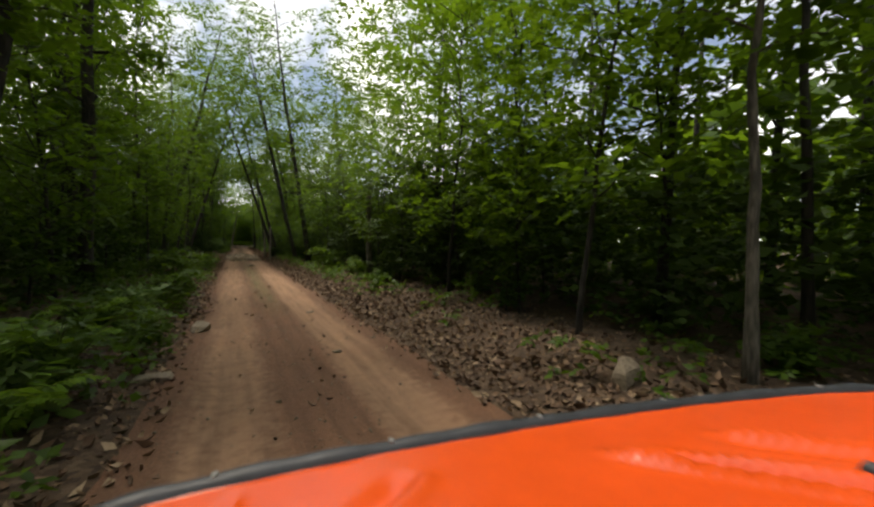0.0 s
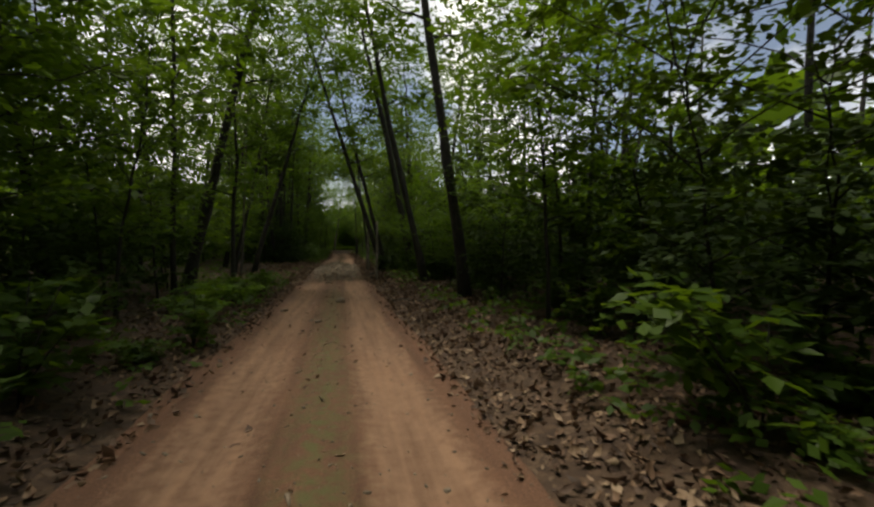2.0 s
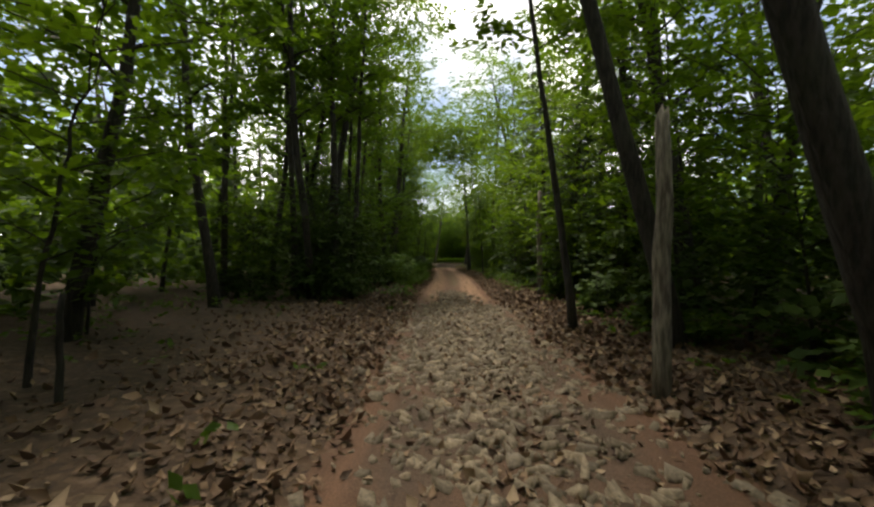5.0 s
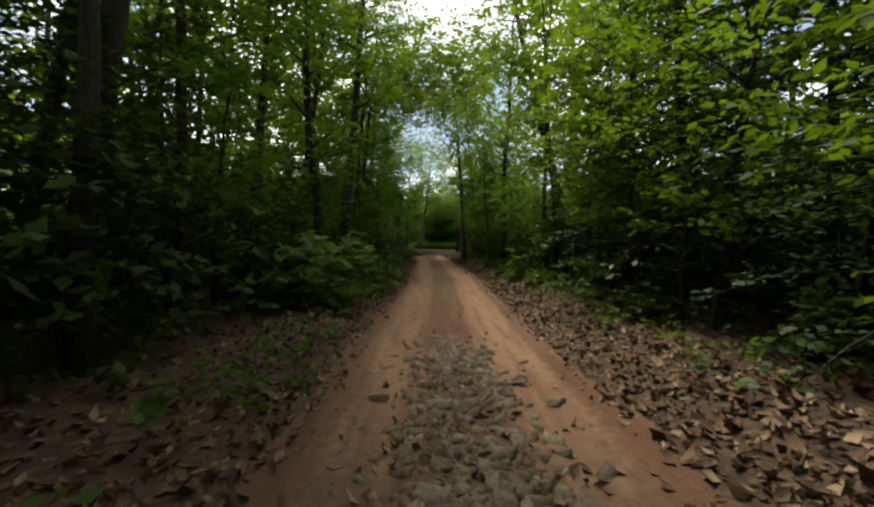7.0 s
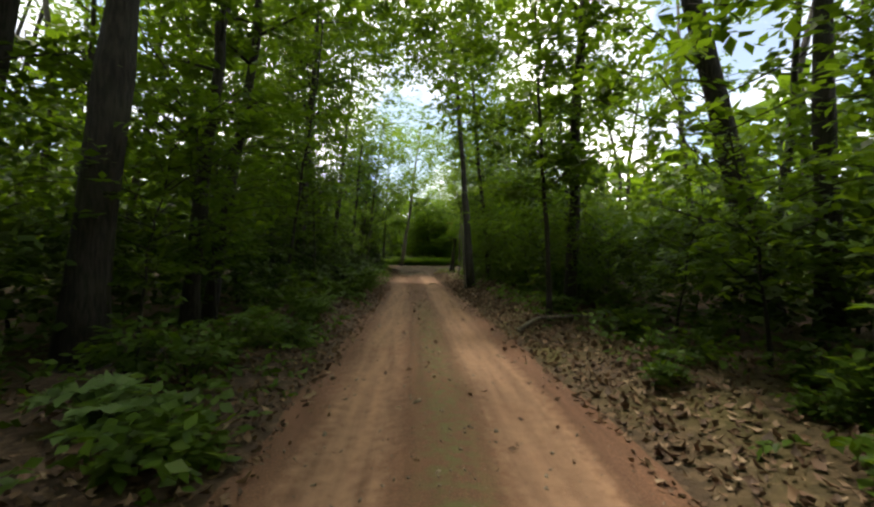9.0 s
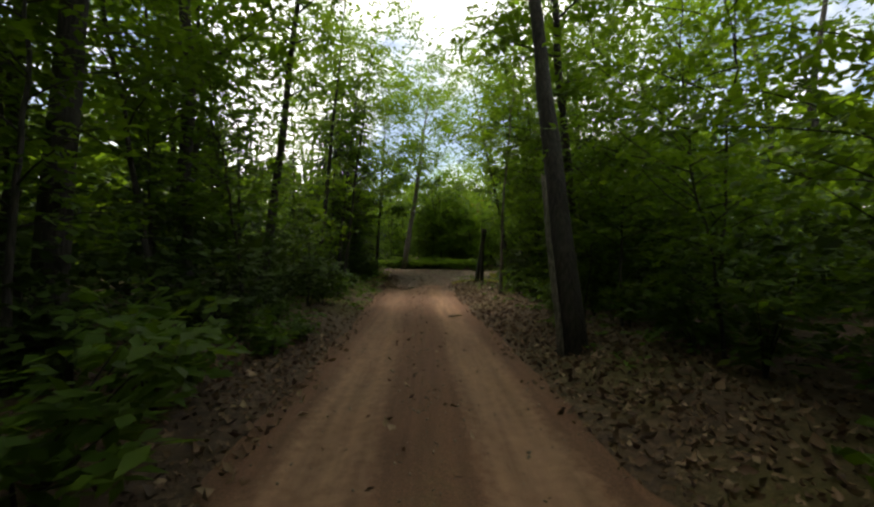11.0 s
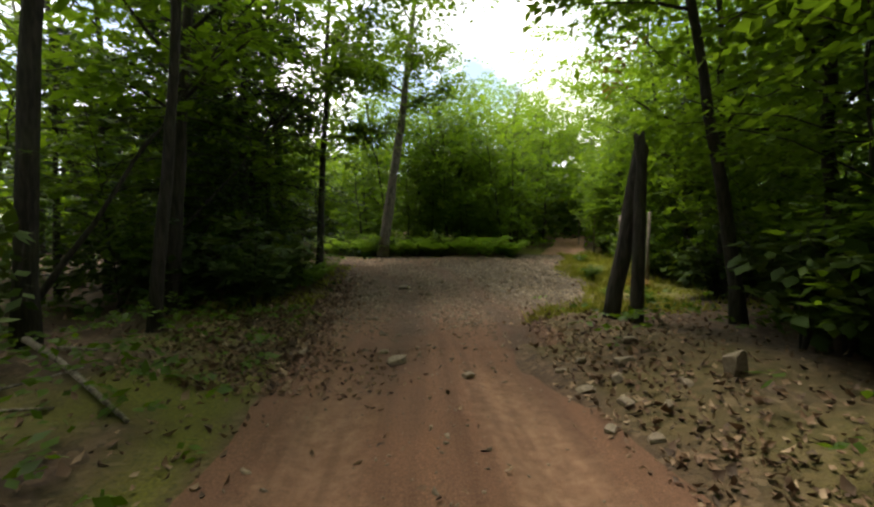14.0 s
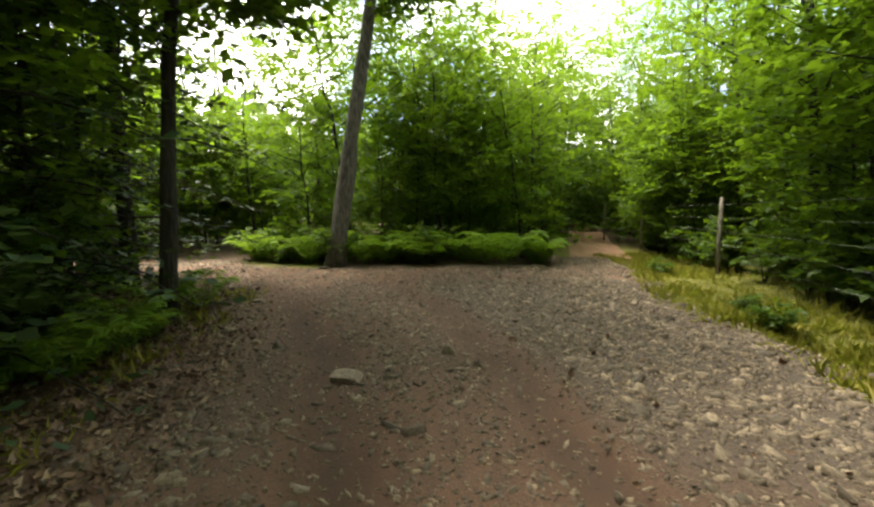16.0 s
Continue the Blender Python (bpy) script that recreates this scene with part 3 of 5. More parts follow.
# x, y, radius at the foot, height, lean at the top (x, y), crown start, pale bark
KEY_TREES = [
    (4.2, 2.4, 0.062, 7.0, 0.2, 0.0, 0.45, 1),
    (6.1, 2.75, 0.07, 11.0, -0.3, 0.2, 0.40, 0),
    (3.68, 26.9, 0.165, 16.0, -2.2, 0.5, 0.42, 0),
    (-4.88, 32.6, 0.20, 16.0, 3.8, 0.5, 0.42, 0),
    (3.5, 31.6, 0.14, 16.0, -3.8, 0.6, 0.40, 0),
    (4.02, 37.5, 0.19, 17.0, -3.6, 0.4, 0.40, 0),
    (2.7, 40.2, 0.16, 16.0, -5.2, 0.0, 0.35, 0),
    (3.2, 44.0, 0.16, 16.0, -4.0, 0.2, 0.35, 0),
    (5.3, 47.0, 0.17, 16.0, -2.8, 0.0, 0.35, 0),
    (2.3, 46.2, 0.085, 14.0, -1.6, 1.2, 0.40, 0),
    (-4.04, 39.4, 0.13, 15.0, 4.2, 0.3, 0.40, 0),
    (-4.74, 38.4, 0.10, 14.0, 3.0, 0.3, 0.45, 0),
    (-4.5, 53.5, 0.17, 16.0, 0.1, 0.0, 0.40, 0),
    (-4.0, 54.2, 0.12, 15.0, 0.6, 0.0, 0.45, 0),
    (-5.7, 52.8, 0.14, 15.0, -0.6, 0.0, 0.45, 0),
    (-3.9, 36.2, 0.055, 8.0, 0.6, 0.0, 0.40, 1),
    (-5.9, 56.3, 0.23, 17.0, 2.6, 0.5, 0.45, 0),
    (-7.4, 57.0, 0.15, 16.0, 3.0, 0.5, 0.45, 0),
    (-4.9, 57.6, 0.12, 15.0, 0.3, 0.3, 0.45, 0),
    (-5.6, 62.0, 0.13, 15.0, 1.6, 0.3, 0.45, 0),
    (-4.2, 68.7, 0.26, 17.0, 1.6, 0.4, 0.42, 0),
    (-6.6, 69.4, 0.19, 16.0, 2.2, 0.4, 0.42, 0),
    (7.4, 71.4, 0.27, 17.0, -4.0, 0.0, 0.40, 0),
    (6.8, 69.5, 0.19, 16.0, -0.6, 0.0, 0.45, 0),
    (4.5, 65.1, 0.085, 13.0, -0.5, 0.2, 0.40, 0),
    (3.0, 72.0, 0.06, 8.0, 0.0, 0.2, 0.30, 0),
    (2.60, 81.9, 0.19, 16.0, -0.5, 4.6, 0.50, 0),
    (-4.9, 81.3, 0.22, 16.0, 1.2, 0.3, 0.42, 0),
    (-5.3, 90.0, 0.17, 16.0, 1.8, 0.0, 0.42, 0),
    (-4.96, 96.4, 0.13, 15.0, 1.2, 0.0, 0.40, 0),
    (-3.9, 97.2, 0.09, 13.0, 1.6, 0.0, 0.40, 0),
    (2.95, 90.2, 0.06, 8.5, 0.1, 0.0, 0.45, 1),
    (4.7, 96.8, 0.10, 11.0, -1.9, 0.3, 0.35, 0),
    (-3.05, 104.4, 0.12, 13.0, 0.7, 0.0, 0.31, 0),
    (-6.0, 99.5, 0.045, 4.6, 3.4, 1.8, 0.55, 0),
    (-5.9, 97.4, 0.050, 5.5, 3.2, 1.0, 0.60, 0),
    (-6.4, 101.5, 0.045, 5.0, 3.0, 1.5, 0.55, 0),
    (-1.4, 109.3, 0.24, 15.0, 2.4, 0.6, 0.42, 1),
]
for n, (x, y, r, h, lx, ly, cf, pale) in enumerate(KEY_TREES):
    dense = (x, y) in ((3.0, 72.0), (4.7, 96.8))
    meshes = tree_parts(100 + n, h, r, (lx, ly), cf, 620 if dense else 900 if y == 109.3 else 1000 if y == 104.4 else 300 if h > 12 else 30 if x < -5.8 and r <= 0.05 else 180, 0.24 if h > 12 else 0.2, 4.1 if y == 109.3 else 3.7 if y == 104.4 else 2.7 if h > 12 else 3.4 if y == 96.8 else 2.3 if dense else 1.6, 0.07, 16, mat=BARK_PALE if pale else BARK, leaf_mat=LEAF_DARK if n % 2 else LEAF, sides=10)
    word = "slender" if r < 0.11 else "tall"
    base = tree("tree", (x, y), meshes, f"{word} {'pale grey' if pale else 'dark'} barked leaning tree beside the track", group="roadside trees")
    if y == 69.5:
        part("limb", mesh_of("limb", *tube([[-0.2, 0, 6.4], [-0.8, 0, 6.9], [-1.6, 0.1, 7.2], [-2.8, 0.0, 8.2]], [0.09, 0.08, 0.06, 0.035], 7), BARK, True), base, "thick bare limb reaching over the verge")
    if y == 96.8:
        rust = np.random.default_rng(9)
        twig = part("withered_twig", mesh_of("withered_twig", *sprays(rust, rust.normal(0, 0.16, (14, 3)) + [-1.6, 0.7, 3.9], rust.normal(0, 1, (14, 3)) * [1, 1, 0.3], 6, np.full(14, 0.35), 0.11), RUST_LEAF), base, "twig of withered orange-brown leaves")
        tagged(twig, "twig of withered orange-brown leaves", kind="stuff")

FILL = [tree_parts(300 + n, 13 + 1.2 * (n % 4), 0.07 + 0.03 * (n % 4), (1.6 * (n % 3 - 1), 1.2 - 0.5 * n), 0.20 + 0.04 * (n % 3), 270, 0.25, 2.7 + 0.15 * (n % 3), 0.16, 17, leaf_mat=LEAF_DARK if n % 3 == 0 else LEAF) for n in range(8)]
FILL_FAR = [tree_parts(330 + n, 13 + 1.2 * (n % 4), 0.07 + 0.03 * (n % 4), (1.6 * (n % 3 - 1), 0.4), 0.24, 130, 0.36, 2.8, 0.16, 13, sides=6, leaf_mat=LEAF_DARK) for n in range(4)]
SAPLING = [tree_parts(400 + n, 3.0 + 0.8 * n, 0.022 + 0.005 * n, (0.4, 0.3), 0.24, 265, 0.16, 1.35 + 0.10 * n, 0.08, 19, k=8, sides=6, leaf_mat=LEAF) for n in range(7)]

# saplings in the darkened leaf, for the shaded stretches
DARK_SAPLING = [tree_parts(440 + n, 3.2 + 0.7 * n, 0.03, (0.3, 0.3), 0.06, 285, 0.15, 1.4 + 0.1 * n, 0.08, 19, k=8, sides=6, leaf_mat=LEAF_SHADED) for n in range(3)]
LOW_SAPLING = [tree_parts(420 + n, 2.8 + 0.9 * n, 0.022 + 0.006 * n, (0.3, 0.3), 0.07, 310, 0.155, 1.35 + 0.12 * n, 0.08, 19, k=8, sides=6, leaf_mat=LEAF_SUNLIT) for n in range(5)]


def blocked(x, y, room):
    d = x - float(middle(min(max(y, -10), 98)))
    if y < 99.5 and -(1.9 + room) < d < 2.3 + room:
        return True
    if float(gravelled(np.array(x), np.array(y))) > -room - 0.3:
        return True
    if 98 < y < 114 and 3 < x < 11 + room:
        return True
    if 107 < y < 113.5 and -6 < x < 6.5:
        return True
    return 109 < y < 146 and float(lane(x, y)) < 1.6 + room


rng = np.random.default_rng(7)
spots = [(k[0], k[1]) for k in KEY_TREES]
for y in np.arange(-4, 152, 3.1):
    for x in (-10.3, -7.2, -4.4, 5.2, 7.8, 10.6):
        px, py = x + rng.uniform(-1.3, 1.3), y + rng.uniform(-1.3, 1.3)
        if x > 0 and (14 < py < 25 or 27 < py < 46 or 72 < py < 86) and rng.random() < (0.85 if x < 7 else 0.45):
            continue
        if x < 0 and ((33 < py < 51 and px > -6.4) or (87 < py < 101 and px > -5.6)):
            continue
        if x > 0 and py < 24 and (px < 6.2 or rng.random() < 0.7):
            continue
        if x > 6 and (54 < py < 66 or 88 < py < 100) and rng.random() < 0.5:
            continue
        if x < -6 and 86 < py < 101 and rng.random() < 0.4:
            continue
        if x < 0 and 97 < py < 115 and rng.random() < (0.6 if py > 103 else 0.2):
            continue
        if rng.random() < (0.30 if x > 6 else 0.12):
            continue
        if blocked(px, py, 1.1) or (py > 91 and py < 100 and 0 < px < 6) or min(math.hypot(px - a, py - b) for a, b in spots) < 1.4:
            continue
        spots.append((px, py))
        kind_of = FILL_FAR[int(rng.integers(4))] if abs(px) > 9.2 else FILL[int(rng.integers(len(FILL)))]
        turn, scale = rng.uniform(0, 360), rng.uniform(0.8, 1.15) * (0.5 if py > 115 else 1.0)
        if px > 3 and 79 < py < 93 and int(py * 10) % 5 < 3:
            continue
        tree("tree", (px, py), kind_of, "tall slim forest tree with a leafy green crown", group="forest trees", turn=turn, scale=scale)
for side, first, gap in ((1, 3.7, 1.4), (1, 5.9, 3.6), (-1, 4.0, 2.1), (-1, 6.0, 3.6)):
    for y in np.arange(-2, 99, gap):
        px = float(middle(min(max(y, -10), 98))) + side * (first + rng.uniform(0, 1.6))
        py = y + rng.uniform(-0.6, 0.6)
        if side > 0 and py < 4.5 and px < 6.0:
            continue
        if not blocked(px, py, 1.0) and not (py > 91.5 and 0 < px < 4.5 + 0.3 * (py - 91.5)):
            if side < 0 and ((34 < py < 50 and rng.random() < 0.85) or (47 < py < 57 and rng.random() < 0.5)):
                continue
            if side < 0 and 88 < py < 99 and rng.random() < 0.55:
                continue
            if (side > 0 and 9 < py < 27 and rng.random() < 0.6) or (side < 0 and 46 < py < 60 and rng.random() < 0.6) or (side > 0 and 82 < py and rng.random() < 0.15):
                tree("sapling", (px, py), DARK_SAPLING[int(rng.integers(3))], "young evergreen sapling with leaves coloured dark for deep shade", "sapling", "dark saplings", rng.uniform(0, 360), rng.uniform(0.8, 1.15))
                continue
            low = side > 0 and (26 < py < 41 or 64 < py < 82)
            tall = 2 if low else 5 if side > 0 and py < 24 else 7
            kind_of, turn, scale = SAPLING[int(rng.integers(tall))], rng.uniform(0, 360), rng.uniform(0.65, 0.95) if low else rng.uniform(0.8, 1.2)
            if side > 0 and 86 < py < 92:
                kind_of, scale = LOW_SAPLING[tall % 3], 0.85
            if not (side > 0 and 86 < py < 92 and px < 4.6):
                tree("sapling", (px, py), kind_of, "young leafy understorey sapling with thin stem", "sapling", "understorey saplings", turn, scale)
for n, (px, py) in enumerate(((5.9, 36.8), (6.7, 38.8), (7.8, 35.4), (5.7, 40.4), (7.4, 41.6), (6.8, 33.4))):
    tree("sapling", (px, py), LOW_SAPLING[3 + n % 2], "bushy young tree with leaves down to the ground", "sapling", "understorey saplings", 60.0 * n, 0.88 + 0.05 * (n % 3))
# the thickets round the crossing: behind the ferns, behind the fence, beside the gravel
for n in range(124):
    which = 0 if n < 48 else 1 if n < 92 else 2
    if which == 0:
        px, py = rng.uniform(-13, 6.5), rng.uniform(111.8, 119)
    elif which == 1:
        py = rng.uniform(99.5, 119)
        px = np.interp(py, [99, 102, 108.6, 114.9, 121.5], [5.6, 6.3, 8.8, 10.5, 12.3]) + 1.1 + 3.2 * rng.random() ** 1.5
    else:
        px, py = rng.uniform(-8.5, -4.4), rng.uniform(98.5, 107.4)
    if (float(lane(px, py)) > 2.0 or py < 111) and float(gravelled(np.array(px), np.array(py))) < -0.9:
        kind_of, turn, scale = LOW_SAPLING[int(rng.integers(0 if which == 1 else 1, 5))], rng.uniform(0, 360), rng.uniform(0.9, 1.5) if which == 0 else rng.uniform(0.8, 1.25)
        if which != 2 or py > 101.5:
            tree("sapling", (px, py), kind_of, "young leafy understorey sapling with thin stem", "sapling", "understorey saplings", turn, scale)
for n in range(16):
    px, py = 4.7 + 3.2 * rng.random(), 85.5 + 0.72 * n
    tree("sapling", (px + max(0, py - 95) * 0.7, py), LOW_SAPLING[int(rng.integers(1, 5))], "young leafy understorey sapling with thin stem", "sapling", "understorey saplings", rng.uniform(0, 360), rng.uniform(0.8, 1.1))
# taller trees behind the ferns, and broad crowns that hang over the end of the track
for px, py in ((-7.5, 116), (-4.2, 118), (-2.0, 116.5), (0.6, 118.5), (2.6, 117), (4.2, 120), (12.5, 117), (13.4, 111), (12.6, 106), (15, 108), (-9, 119), (14.8, 114), (16.5, 118), (11.6, 103), (14, 102), (5.5, 121), (7.2, 124), (3.4, 123), (7.6, 118.6), (8.7, 121.4), (6.4, 116.6), (11.8, 130), (17.6, 131), (14.0, 141), (9.6, 127), (10.2, 123.5), (15.6, 124.5), (12.4, 133.5), (20.5, 136.0), (16.4, 146.0), (20.8, 149.0), (17.6, 139.5), (23.5, 145.0)):
    tree("tree", (px, py), (LOW_SAPLING[4] if -3 < px < 7 and py < 125 else FILL[int(rng.integers(len(FILL)))]), "slim forest tree with a leafy green crown", group="forest trees", turn=rng.uniform(0, 360), scale=1.15 if -3 < px < 7 and py < 125 else rng.uniform(0.38, 0.48) if px < -3 else rng.uniform(0.85, 1.0) if py > 126 else rng.uniform(0.55, 0.68))
WIDE = [tree_parts(450 + n, 9.5 + n, 0.11, (-0.8, 0.0), 0.24, 520, 0.20, 3.0, 0.10, 22, k=8, toward=(-0.25, 0.0), leaf_mat=LEAF_SUNLIT) for n in range(2)]
for n, (px, py) in enumerate(((5.6, 90.5), (5.4, 93.6), (6.0, 96.6), (6.6, 99.6), (5.4, 77.0), (7.6, 94.5), (8.6, 97.2), (7.2, 5.6), (6.6, 9.4), (6.0, 13.6), (6.3, 66.6), (6.6, 63.0), (9.3, 101.4), (10.6, 104.6))):
    tree("tree", (px, py), WIDE[n % 2], "broad-crowned young tree with low leafy branches", group="forest trees", turn=-15.0 + 9.0 * n, scale=0.85 + 0.05 * (n % 4))


for n, (px, py) in enumerate(((1.2, 121.0), (4.6, 123.5), (7.6, 122.0), (9.4, 125.6), (6.2, 127.0), (2.8, 126.5), (12.2, 129.0), (16.4, 127.5), (14.4, 120.8), (17.0, 122.4), (13.2, 115.6), (15.6, 117.4), (18.6, 132.0), (15.2, 135.0), (20.6, 140.0), (12.4, 109.2), (8.3, 103.2), (9.8, 106.8), (13.0, 112.6), (-4.5, 98.8), (-5.0, 103.6))):
    tree("tree", (px, py), WIDE[n % 2], "broad-crowned tree in the wood behind the crossing", group="forest trees", turn=180.0 if px < 0 else 41.0 * n, scale=0.95 + 0.06 * (n % 5))


# dark conifers beside the stony stretch and left of the crossing
CONIFER = [conifer_parts(470 + n, 7.5 + 1.6 * n, 0.10 + 0.02 * n, 2.1 + 0.25 * n) for n in range(3)]
for n, (px, py) in enumerate(((4.4, 53.2), (5.6, 55.6), (4.6, 57.6), (6.8, 53.0), (6.4, 58.8), (4.9, 60.6), (7.4, 61.8), (7.9, 56.4), (5.2, 50.4), (6.8, 49.4), (-5.3, 100.6), (-6.6, 103.4), (-8.2, 101.0), (-7.6, 106.2))):
    tree("conifer", (px, py), CONIFER[n % 3], "dark green conifer with level drooping branches", "conifer", "dark conifers", 67.0 * n, 0.85 + 0.07 * (n % 4))
for n, (px, py) in enumerate(((-4.7, 102.7), (-6.2, 105.2), (-5.5, 104.0), (-4.8, 106.6))):
    tree("conifer", (px, py), CONIFER[2], "tall dark conifer shading the edge of the gravel", "conifer", "dark conifers", 50.0 * n, 1.12)
# low conifers added on the left to stand for the black of deep shade
for n, (px, py) in enumerate(((-4.3, 52.4), (-4.8, 55.2), (-5.5, 58.2), (-4.9, 83.6), (-5.2, 86.6), (-5.8, 89.4), (-5.0, 78.2), (-5.4, 74.8))):
    tree("conifer", (px, py), CONIFER[n % 3], "low dark conifer added as a dark mass for deep shade", "conifer", "dark conifers", 50.0 * n, 0.46 + 0.05 * (n % 3))


def far_woods():
    rng = np.random.default_rng(12)
    n = 31000
    x = np.where(rng.random(n) < 0.5, -1, 1) * (9.0 + 13 * rng.random(n) ** 1.4)
    y = rng.uniform(-22, 150, n)
    end = rng.random(n) < 0.26
    x = np.where(end, rng.uniform(-24, 26, n), x)
    y = np.where(end, np.where(rng.random(n) < 0.8, 119 + 28 * rng.random(n), rng.uniform(-26, -8, n)), y)
    low = np.where((x > 0) & (((y > -10) & (y < 46)) | ((y > 64) & (y < 88))), 0.6, 1.0)
    z = 0.1 + np.where(y > 112, 0.72, 1.0) * low * (6.5 + 4.0 * fbm(x, y, 5.0, 9.0)) * rng.random(n) ** 1.1
    away = ~((y > 96) & (y < 118) & (x > -10) & (x < 14.5)) & ~((y > 108) & (y < 113.5) & (x < 0)) & ~((y > 109) & (y < 127) & (lane(x, y) < 2.0) & (z < 3.5))
    x, y, z = x[away], y[away], z[away]
    n = len(x)
    z = z + land(x, y)
    ways = rng.normal(0, 1, (n, 3)) * [1, 1, 0.3]
    near = sprays(rng, np.stack([x, y, z], 1), ways, 6, np.full(n, 1.3), 0.46, True, 0.8)
    n = 9500
    turn = rng.uniform(0, 2 * np.pi, n)
    far = rng.uniform(0.78, 2.4, n) ** 1.0
    x, y = 30 * far * np.cos(turn), 62 + 108 * far * np.sin(turn)
    z = land(x, y) + 11 * rng.random(n)
    v, f = joined([near, sprays(rng, np.stack([x, y, z], 1), rng.normal(0, 1, (n, 3)), 6, np.full(n, 3.0), 2.2, True, 1.0)])
    stems = []
    for _ in range(150):
        sx, sy = rng.choice([-1, 1]) * rng.uniform(12, 24), rng.uniform(-20, 160)
        if float(lane(sx, sy)) > 2.5 and not (96 < sy < 116 and abs(sx) < 17):
            stems.append(tube(np.array([[sx, sy, -1], [sx + rng.normal(0, .5), sy, 7], [sx + rng.normal(0, 1.3), sy, 14]]) + [0, 0, float(land(sx, sy))], [0.17, 0.12, 0.04], 6))
    sv, sf = joined(stems)
    ev, ef = joined([(sv, sf), (v, f)])
    index = []
    for g in ef:
        bark = sum(len(w) for w in sf if w.shape[1] == g.shape[1])
        index += [1] * bark + [0] * (len(g) - bark)
    return mesh_of("far_woods", ev, ef, [LEAF_DARK, BARK], False, index)


def canopy_mesh():
    """Crowns added to shade the wood on both sides; the sky stays open above the track except at y 76-91."""
    rng = np.random.default_rng(14)
    n = 24000
    y = rng.uniform(-14, 102, n)
    d = np.where(rng.random(n) < 0.5, -1, 1) * (3.6 + 14.0 * rng.random(n) ** 1.1)
    x = d + middle(np.clip(y, -10, 98))
    keep = ((fbm(x, y, 2.6, 6.0) > -0.10) | (y > 84)) & ~((y > 31) & (y < 50) & (d < 0) & (d > -8.0)) & (np.abs(d) > 4.2 + 0.6 * fbm(y, x, 2.0, 1.0))
    keep &= ~((d > 0) & (y > 11) & (y < 80) & (rng.random(n) < 0.6))
    keep &= ~((d < 0) & (y > 93) & (rng.random(n) < 0.6))
    keep &= ~((d > 0) & (y > 74) & (y < 91) & (rng.random(n) < 0.6))
    x, y, d = x[keep], y[keep], d[keep]
    n = len(x)
    z = land(x, y) + 9.0 + 2.0 * fbm(x, y, 4.0, 2.0) + 5.0 * rng.random(n)
    # crowns added over the track, mostly above the view, to darken the road
    n = 1900
    over_y = rng.uniform(76, 91, n)
    x, y = np.r_[x, rng.uniform(-4.5, 4.8, n)], np.r_[y, over_y]
    z = np.r_[z, 12.5 + 3.0 * rng.random(n)]
    n = len(x)
    v, f = sprays(rng, np.stack([x, y, z], 1), rng.normal(0, 1, (n, 3)) * [1, 1, 0.3], 6, np.full(n, 0.9), 0.34, True, 0.6)
    return mesh_of("canopy", v, f, LEAF_DARK)


tagged(new("canopy", canopy_mesh()), "high leafy canopy of the wood, added to shade both sides and part of the track", "canopy", kind="stuff")
tagged(new("far_woods", far_woods()), "dense green woodland behind the roadside trees", "woods", kind="stuff")


# ---- low plants ----
def shrub_mesh(seed, height, wide, twigs, leaf, mat=None):
    rng = np.random.default_rng(seed)
    stems, starts, ways = [], [], []
    for n in range(5):
        turn, out = rng.uniform(0, 6.28), rng.uniform(0.2, 1.0) * wide
        top = np.array([math.cos(turn) * out, math.sin(turn) * out, height * rng.uniform(0.6, 1.0)])
        t = np.linspace(0, 1, 4)[:, None]
        line = top * [1, 1, 0] * t**1.4 + np.array([0, 0, 1.0]) * top[2] * t
        line[0, 2] = -0.08
        stems.append(tube(line, np.linspace(0.012, 0.004, 4), 4))
        q = rng.uniform(0.25, 1.0, twigs // 5)
        starts.append(np.stack([np.interp(q, t[:, 0], line[:, c]) for c in range(3)], 1) + rng.normal(0, 0.06, (len(q), 3)))
        ways.append(rng.normal(0, 1, (len(q), 3)) * [1, 1, 0.25] + [math.cos(turn) * 0.5, math.sin(turn) * 0.5, 0.1])
    starts = np.concatenate(starts)
    starts[:, 2] = np.maximum(starts[:, 2], 0.08)
    leaves = sprays(rng, starts, np.concatenate(ways), 7, rng.uniform(0.2, 0.42, len(starts)), leaf, True)
    return [*[("stem", mesh_of("stem", *stem, BARK)) for stem in stems], ("foliage", mesh_of("foliage", *leaves, mat or SHRUB_LEAF))]


